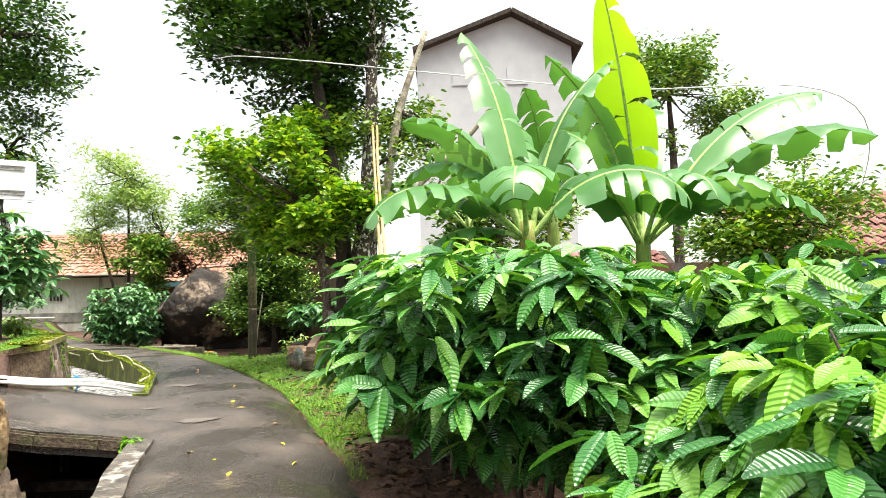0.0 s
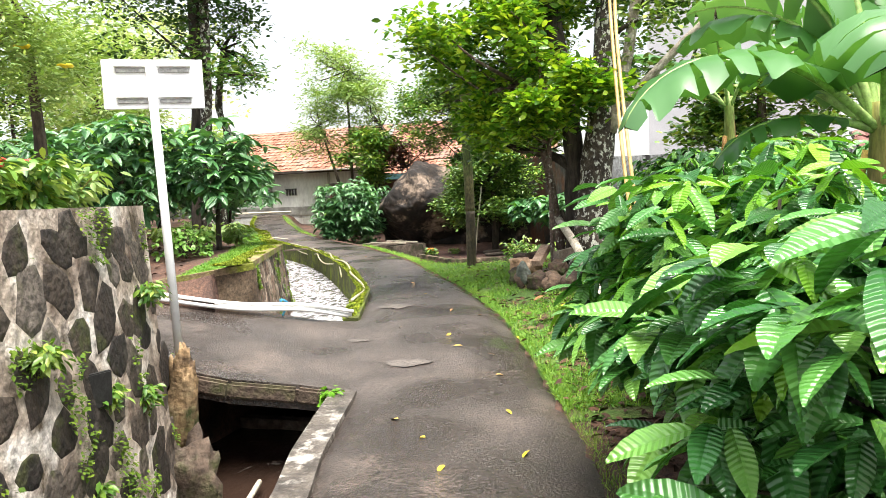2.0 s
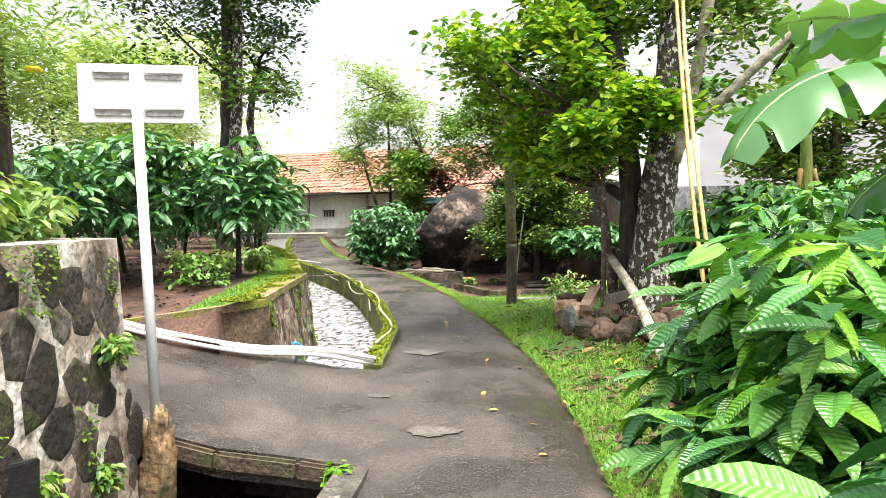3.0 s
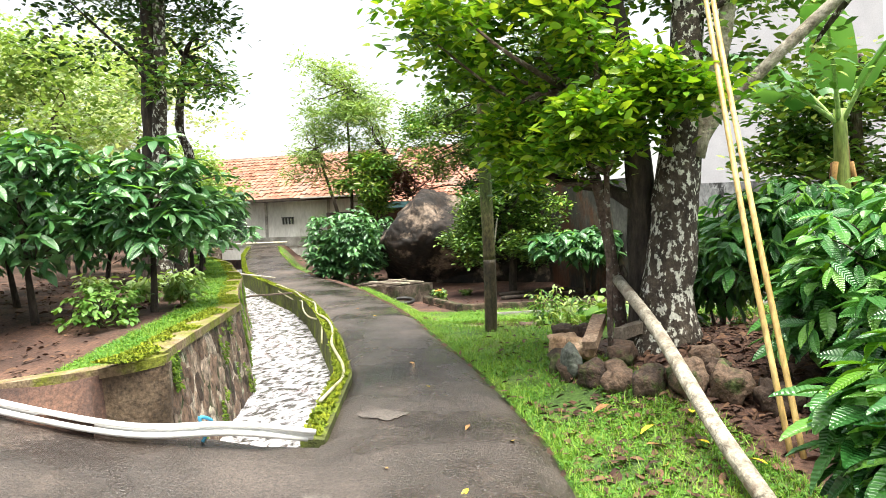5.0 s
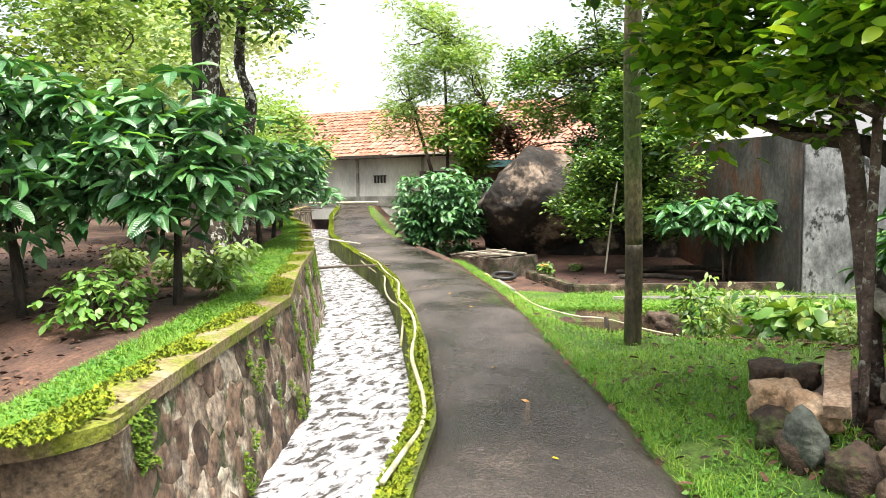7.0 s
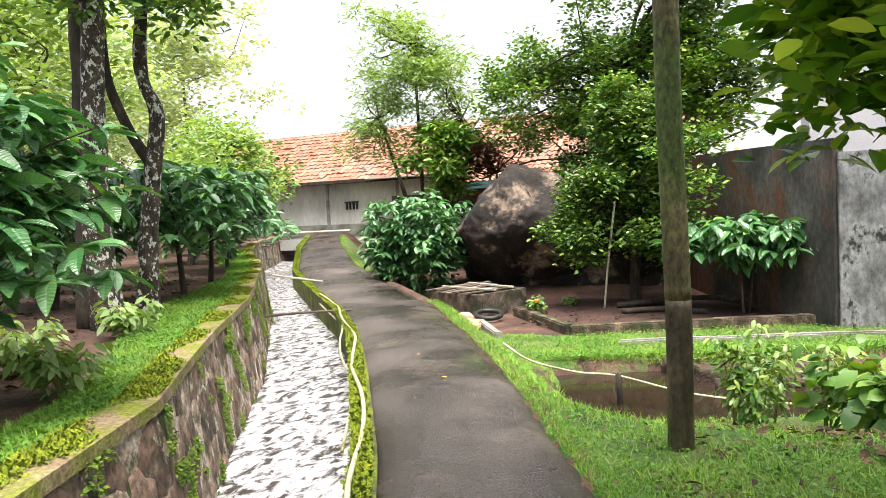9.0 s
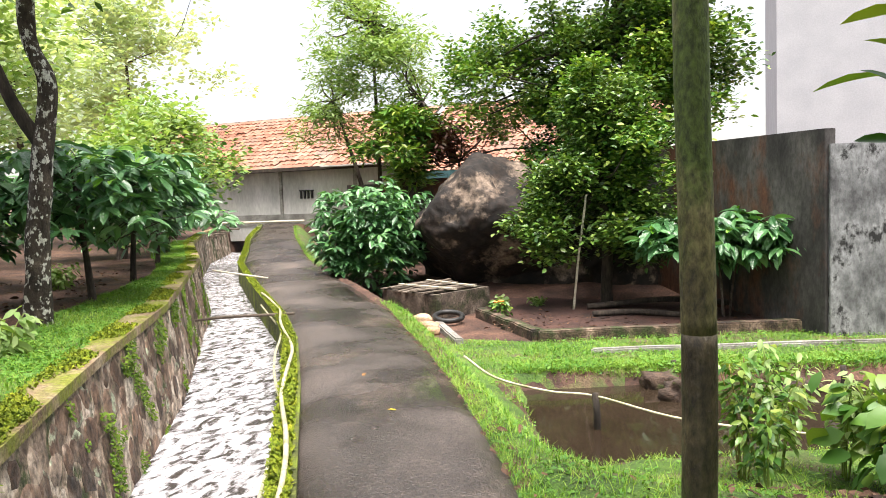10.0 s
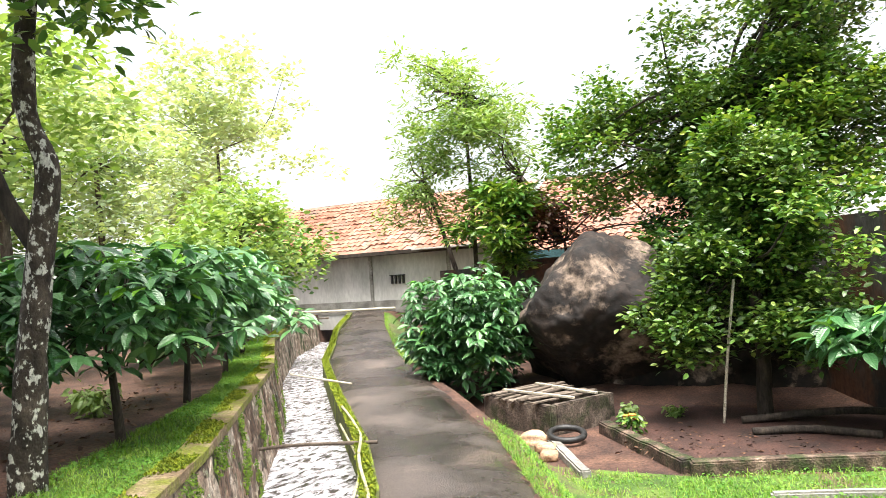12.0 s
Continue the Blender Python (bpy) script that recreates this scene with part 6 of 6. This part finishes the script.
for x, y, z, ln, w, h, rx, rz, mat, lab in ((-2.13, 11.92, 0.63, 0.62, 0.13, 0.08, 15, -4, SAWN, "short pale sawn timber plank lying on the stones"), (-1.78, 11.85, 0.66, 0.36, 0.12, 0.1, 6, -40, OLD_WOOD, "short weathered timber block on the stones")):
    bm = bmesh.new()
    box(bm, pose(0, 0, 0), w, ln, h)
    bmesh.ops.subdivide_edges(bm, edges=bm.edges[:], cuts=4, use_grid_fill=True)
    for v in bm.verts:
        v.co += Vector((1, 1, 1)) * 0.012 * noise.noise(v.co * 9 + Vector((x, y, 0)) * 7)
    ob = tagged(part("timber_block", bm, mat, None, "", False), lab, "timber")
    ob.matrix_basis = pose(x, y, z, rx, -5, rz)
# exposed roots of the old tree
bm = bmesh.new()
tube(bm, curve_points([(-1.5, 12.1, 0.7), (-1.7, 12.25, 0.72), (-1.82, 12.35, 0.98), (-1.92, 12.4, 1.2)], 5), (0.055, 0.03), 9, 0.4)
tagged(part("root", bm, BARK), "twisted brown exposed root by the old tree", "root")

# ---- terrace, ledge, pond things ----
def slab_wall(name, a, b, z0, z1, thick, mat, label, category="wall"):
    a, b = Vector((*a, 0)), Vector((*b, 0))
    d, c = b - a, (a + b) / 2
    bm = bmesh.new()
    box(bm, Matrix.Translation((c.x, c.y, (z0 + z1) / 2)) @ pose(0, 0, 0, 0, 0, math.degrees(math.atan2(d.y, d.x))), d.length, thick, z1 - z0, 0.02)
    bmesh.ops.subdivide_edges(bm, edges=[e for e in bm.edges if e.calc_length() > 0.6], cuts=8)
    for v in bm.verts:
        v.co += Vector((1, 1, 1)) * 0.015 * noise.noise(v.co * 3)
    return tagged(part(name, bm, mat, None, "", False), label, category, kind="structure")


BRICK_EDGE = material("crumbling_brick", [(0.02, 0.014, 0.01), (0.1, 0.066, 0.045), (0.28, 0.2, 0.15)], 5, 12, 0.9, 1.0, 40, stain=(0.035, 0.05, 0.012), stain_scale=2.6, stain_cut=(0.48, 0.6), grain=0.7)
slab_wall("wall_terrace", (-6.2, 21.2), (-2.5, 22.75), -0.8, -0.27, 0.2, BRICK_EDGE, "low crumbling mossy brick edge of the terrace")
slab_wall("wall_terrace_side", (-6.22, 21.25), (-7.75, 23.1), -0.8, -0.27, 0.18, BRICK_EDGE, "low crumbling brick edge of the terrace")
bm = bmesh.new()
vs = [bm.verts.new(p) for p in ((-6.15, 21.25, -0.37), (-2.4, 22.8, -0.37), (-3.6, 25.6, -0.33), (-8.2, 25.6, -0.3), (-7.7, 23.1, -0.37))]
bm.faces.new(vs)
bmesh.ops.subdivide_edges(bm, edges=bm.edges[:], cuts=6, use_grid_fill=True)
# Earth colour lowered in place of tree shade over the terrace.
TERRACE = material("shaded_swept_red_earth", [(0.022, 0.0095, 0.0065), (0.048, 0.021, 0.015), (0.085, 0.038, 0.027)], 1.8, 12, 0.8, 0.7, 40, grain=0.6)
tagged(part("terrace", bm, TERRACE), "swept reddish earth terrace, tree shade put into its colour", "terrace", kind="structure")
slab_wall("ledge_pond", (-5.3, 20.55), (1.5, 23.0), -0.55, -0.36, 0.1, CONCRETE, "long pale concrete ledge above the pond", "ledge")
slab_wall("ledge_drain", (-7.3, 20.75), (-8.35, 22.4), -0.6, -0.34, 0.14, CONCRETE, "low concrete drain edge beside the well", "ledge")
for x, y, s, rz in ((-4.33, 19.75, 0.26, 20), (-4.05, 19.35, 0.28, 60), (-3.0, 19.4, 0.25, 130), (-2.75, 19.9, 0.22, 10), (-4.55, 20.2, 0.15, 40)):
    me = stone_mesh("rock", rng, s * 0.85, s * 0.55, s * 0.55, PINK_STONE if s < 0.2 else MOUND_STONE, 3, 0.55, 1.7, 0.6)
    tagged(piece("rock", me, None, "", pose(x, y, POND_LEVEL + s * 0.12, 0, 0, rz)), "brown stone standing in the muddy pond", "stone", "stones in the pond")
for x, y, h in ((-4.82, 18.0, 0.42), (-4.2, 20.1, 0.3), (-2.3, 20.2, 0.3), (-3.8, 18.87, 0.2)):
    bm = bmesh.new()
    tube(bm, [(0, 0, -0.35), (0.01, 0, h * 0.5), (0, 0, h)], (0.04, 0.035), 9, 0.2)
    ob = tagged(part("stake", bm, DARK_BARK), "short dark wooden stake in the pond", "stake", "pond stakes")
    ob.matrix_basis = pose(x, y, POND_LEVEL - 0.05)
pipe("garden_hose", [(-6.3, 18.2, 0.02), (-5.85, 17.9, -0.12), (-5.3, 18.0, -0.26), (-4.82, 18.0, -0.28), (-3.9, 17.8, -0.4), (-2.6, 17.7, -0.42)], 0.013, HOSE, "cream hose sagging across the pond's edge", "hose")
pipe("stick", [(-6.15, 23.6, -0.42), (-6.02, 23.55, 0.6), (-5.85, 23.5, 1.7)], 0.022, PALE_STICK, "thin pale stick propped against the tree", "stick")
for pts in ([(-5.9, 23.6, -0.3), (-4.5, 24.0, -0.2), (-3.2, 23.9, -0.25)], [(-5.7, 23.0, -0.32), (-5.0, 23.2, -0.3), (-4.2, 23.1, -0.32)]):
    pipe("log", pts, 0.055, DARK_BARK, "dark fallen branch lying on the terrace", "log")
bm = bmesh.new()
ringp = [(0.24 * math.cos(a), 0.24 * math.sin(a), 0) for a in np.linspace(0, 2 * math.pi, 25)]
tube(bm, ringp, 0.045, 10, close=False)
ob = tagged(part("tyre", bm, BLACK), "old black rubber tyre lying beside the well", "tyre")
ob.matrix_basis = pose(-8.05, 22.3, -0.3, 8, 5, 0)
for x, y, s in ((-8.5, 22.2, 0.22), (-8.2, 21.8, 0.16), (-8.0, 21.45, 0.14)):
    me = stone_mesh("rock", rng, s, s * 0.8, s * 0.5, PINK_STONE, 3, 0.3)
    tagged(piece("rock", me, None, "", pose(x, y, lawn(x, y) + 0.06, 0, 0, s * 900)), "pale broken stone beside the path", "stone", "stones by the well")


# ---- small plants ----
def herb(base, height, spread, stems, length, mat, seed, label, shape=LEAF, flower=None):
    r = np.random.default_rng(seed)
    t = thing("plant", label, "plant", base, "garden plants")
    bm = bmesh.new()
    pts, heads = [], []
    for k in range(stems):
        a = r.uniform(0, 2 * np.pi)
        top = Vector((spread * math.cos(a) * r.uniform(0.3, 1), spread * math.sin(a) * r.uniform(0.3, 1), height * r.uniform(0.7, 1)))
        line = curve_points([(0.03 * math.cos(a), 0.03 * math.sin(a), -0.03), (top.x * 0.5, top.y * 0.5, top.z * 0.6), top], 5)
        tube(bm, line, (0.008, 0.004), 5)
        pts += line[3:]
        heads.append(top)
    part("stem", bm, BANANA_STEM, t)
    cs = np.array([tuple(p) for p in pts])
    tagged(piece("leaves", clump_leaves(r, cs, length * 0.9, 5, length, shape, mat, droop=(-0.2, 0.8)), t), kind="stuff")
    if flower:
        for q in heads[:3]:
            bm = bmesh.new()
            for k in range(5):
                a = k * 2 * math.pi / 5
                bmesh.ops.create_uvsphere(bm, u_segments=8, v_segments=5, radius=0.03, matrix=Matrix.Translation(q + Vector((0.03 * math.cos(a), 0.03 * math.sin(a), 0.01))) @ Matrix.Diagonal((1, 1, 0.5, 1)))
            part("flower", bm, flower, t)
    return t


for k, (x, y, h) in enumerate(((-3.45, 16.55, 1.1), (-3.2, 16.8, 1.0), (-3.3, 16.25, 0.85), (-2.75, 16.7, 0.9), (-2.0, 16.2, 0.95), (-1.5, 16.5, 1.05), (-1.1, 16.1, 0.9), (-1.75, 15.8, 0.7), (-0.6, 16.0, 0.95))):
    herb((x, y, lawn(x, y)), h, 0.26, 6, 0.095, LIGHT_LEAF if k % 2 else MID_LEAF, 300 + k, "leafy upright herb at the pond's edge")
for k, (x, y) in enumerate(((-2.45, 16.4), (-2.2, 16.05), (-1.3, 15.6))):
    herb((x, y, lawn(x, y)), 0.85, 0.32, 4, 0.2, MID_LEAF, 320 + k, "large broad-leaved plant in the grass", ROUND)
for k, (x, y) in enumerate(((-6.9, 23.9), (-7.6, 23.95))):
    herb((x, y, -0.36), 0.16, 0.1, 4, 0.08, LIGHT_LEAF, 330 + k, "small weed on the terrace", ROUND)
herb((-7.25, 22.75, -0.4), 0.35, 0.12, 4, 0.1, MID_LEAF, 340, "small plant with orange flowers by the terrace", LEAF, ORANGE_PETAL)
for k, (x, y) in enumerate(((-4.2, 5.75), (-4.35, 6.2), (-4.0, 5.2), (-4.7, 5.5), (-4.7, 6.1), (-4.45, 5.95))):
    herb((x, y, 1.45), 0.36, 0.25, 9, 0.1, LIGHT_LEAF if k % 2 else MID_LEAF, 350 + k, "bright leafy garden plant with a red flower on the wall", LEAF, RED_PETAL if k in (0, 2) else None)
herb((-3.06, 7.42, -0.12), 0.1, 0.06, 3, 0.06, YOUNG_COFFEE, 360, "small weed growing from the bridge joint", ROUND)
for k, (x, y, z) in enumerate(((-3.55, 5.55, 0.35), (-3.75, 6.1, 0.2), (-3.3, 4.9, 0.75), (-3.8, 6.3, 0.85), (-3.45, 5.3, -0.1))):
    herb((x, y, z), 0.12, 0.1, 5, 0.06, MID_LEAF, 370 + k, "tiny fern rooted in the wall joint")
for k, (x, y) in enumerate(((-8.4, 14.3), (-7.2, 12.6), (-8.0, 12.9), (-11.6, 17.6), (-9.3, 13.4))):
    herb((x, y, 0.8), 0.3, 0.25, 6, 0.11, LIGHT_LEAF, 380 + k, "low weed on the orchard soil")

# overhead cables
pipe("cable", [(-3.6, 11.6, 5.1), (-2.4, 10.2, 4.6), (1.76, 9.0, 3.72), (5.2, 9.6, 3.58), (9.5, 17.5, 3.0)], 0.007, WIRE, "thin pale overhead cable", "cable", 10)
ob = pipe("twine", [(-4.55, 9.33, 0.33), (-4.55, 9.28, 0.42), (-4.52, 9.38, 0.36), (-4.55, 9.3, 0.24)], 0.012, BLUE_TIE, "bit of blue twine tied round the pipes", "twine")


# ---- stones of the walls ----
def stone_shapes(rng, n, mat, name, depth=0.03, k=9, uneven=0.06):
    """Irregular flat-faced stones about 1 across, bevelled."""
    made = []
    for _ in range(n):
        a = (np.arange(k) + rng.uniform(-0.25, 0.25, k)) * 2 * np.pi / k
        e, ph = rng.uniform(0.7, 1.3), rng.uniform(0, 6.28)
        r = 0.48 * (1 + 0.2 * np.cos(2 * a + ph) * e + 0.12 * np.cos(3 * a + ph * 2.3) + rng.uniform(-uneven, uneven, k))
        v = [(r[i] * math.cos(a[i]), r[i] * math.sin(a[i]), -0.1) for i in range(k)]
        v += [(r[i] * math.cos(a[i]), r[i] * math.sin(a[i]), depth * 2.2) for i in range(k)]
        v += [(0.78 * r[i] * math.cos(a[i]), 0.78 * r[i] * math.sin(a[i]), depth * (3.6 + rng.uniform(-0.6, 0.6))) for i in range(k)]
        f = [(i, (i + 1) % k, k + (i + 1) % k, k + i) for i in range(k)] + [(k + i, k + (i + 1) % k, 2 * k + (i + 1) % k, 2 * k + i) for i in range(k)] + [tuple(2 * k + i for i in range(k))]
        made.append((v, f, mesh_of(name, v, f, mat, True)))
    return made


def face_stones(parent, xs, y0, y1, z0, z1, cell, fill, shapes, rng, lean=0.0, limit=300):
    """Lays stones in uneven courses over the wall's face; those past the limit are joined."""
    rows = int((z1 - z0) / (cell * 0.86))
    spots = []
    for j in range(rows):
        y = y0 + (j % 2) * cell * 0.5 + cell * 0.3
        while y < y1 - cell * 0.3:
            spots.append((y, z0 + (j + 0.5) * (z1 - z0) / rows))
            y += cell * rng.uniform(0.75, 1.3)
    spots.sort(key=lambda q: abs(q[0] - (y0 + 3)))
    vv, ff = [], []
    for i, (y, z) in enumerate(spots):
        y, z = y + rng.normal() * cell * 0.13, z + rng.normal() * cell * 0.13
        t = Vector((xs(y + 0.1) - xs(y - 0.1), 0.2, 0)).normalized()
        up = Vector((-lean, 0, 1)).normalized()
        nrm = t.cross(up).normalized()
        turn = Matrix((t, up, nrm)).transposed().to_4x4()
        s = cell * fill * rng.uniform(0.6, 1.35)
        m = Matrix.Translation((xs(y) + lean * (z1 - z) + 0.0, y, z)) @ turn @ pose(0, 0, 0, 0, 0, rng.uniform(0, 360)) @ Matrix.Diagonal((s, s * rng.uniform(0.65, 1.15), 0.13, 1))
        v, f, me = shapes[i % len(shapes)]
        if i < limit:
            piece("stone", me, parent, m=m)
        else:
            b = len(vv)
            vv += [m @ Vector(q) for q in v]
            ff += [tuple(b + q for q in face) for face in f]
    if vv:
        ob = piece("far_stones", mesh_of("far_stones", vv, ff, shapes[0][2].materials[0]), parent)
        tagged(ob, kind="stuff")


srng = np.random.default_rng(99)
face_stones(stone_wall, bank, 1.6, 6.75, -1.0, 1.42, 0.265, 1.08, stone_shapes(srng, 18, DARK_STONE, "stone", 0.018, 8, 0.08), srng, 0.2 / 2.9, 260)
face_stones(bank_wall, bank, 9.7, 26, -0.5, BANK_TOP - 0.08, 0.21, 1.15, stone_shapes(srng, 18, STONE, "stone", 0.026, 8, 0.1), srng, 0.167, 300)
# Proud black block paints the shade inside a square drain opening.
bm = bmesh.new()
box(bm, pose(0, 0, 0), 0.03, 0.21, 0.2, 0.006)
hole = part("weep_hole_shade", bm, BLACK, stone_wall, "black block standing in for the shade of a square drain opening", False)
hole.matrix_basis = pose(bank(5.4) + 0.068, 5.4, 0.5, 0, 4, -15)
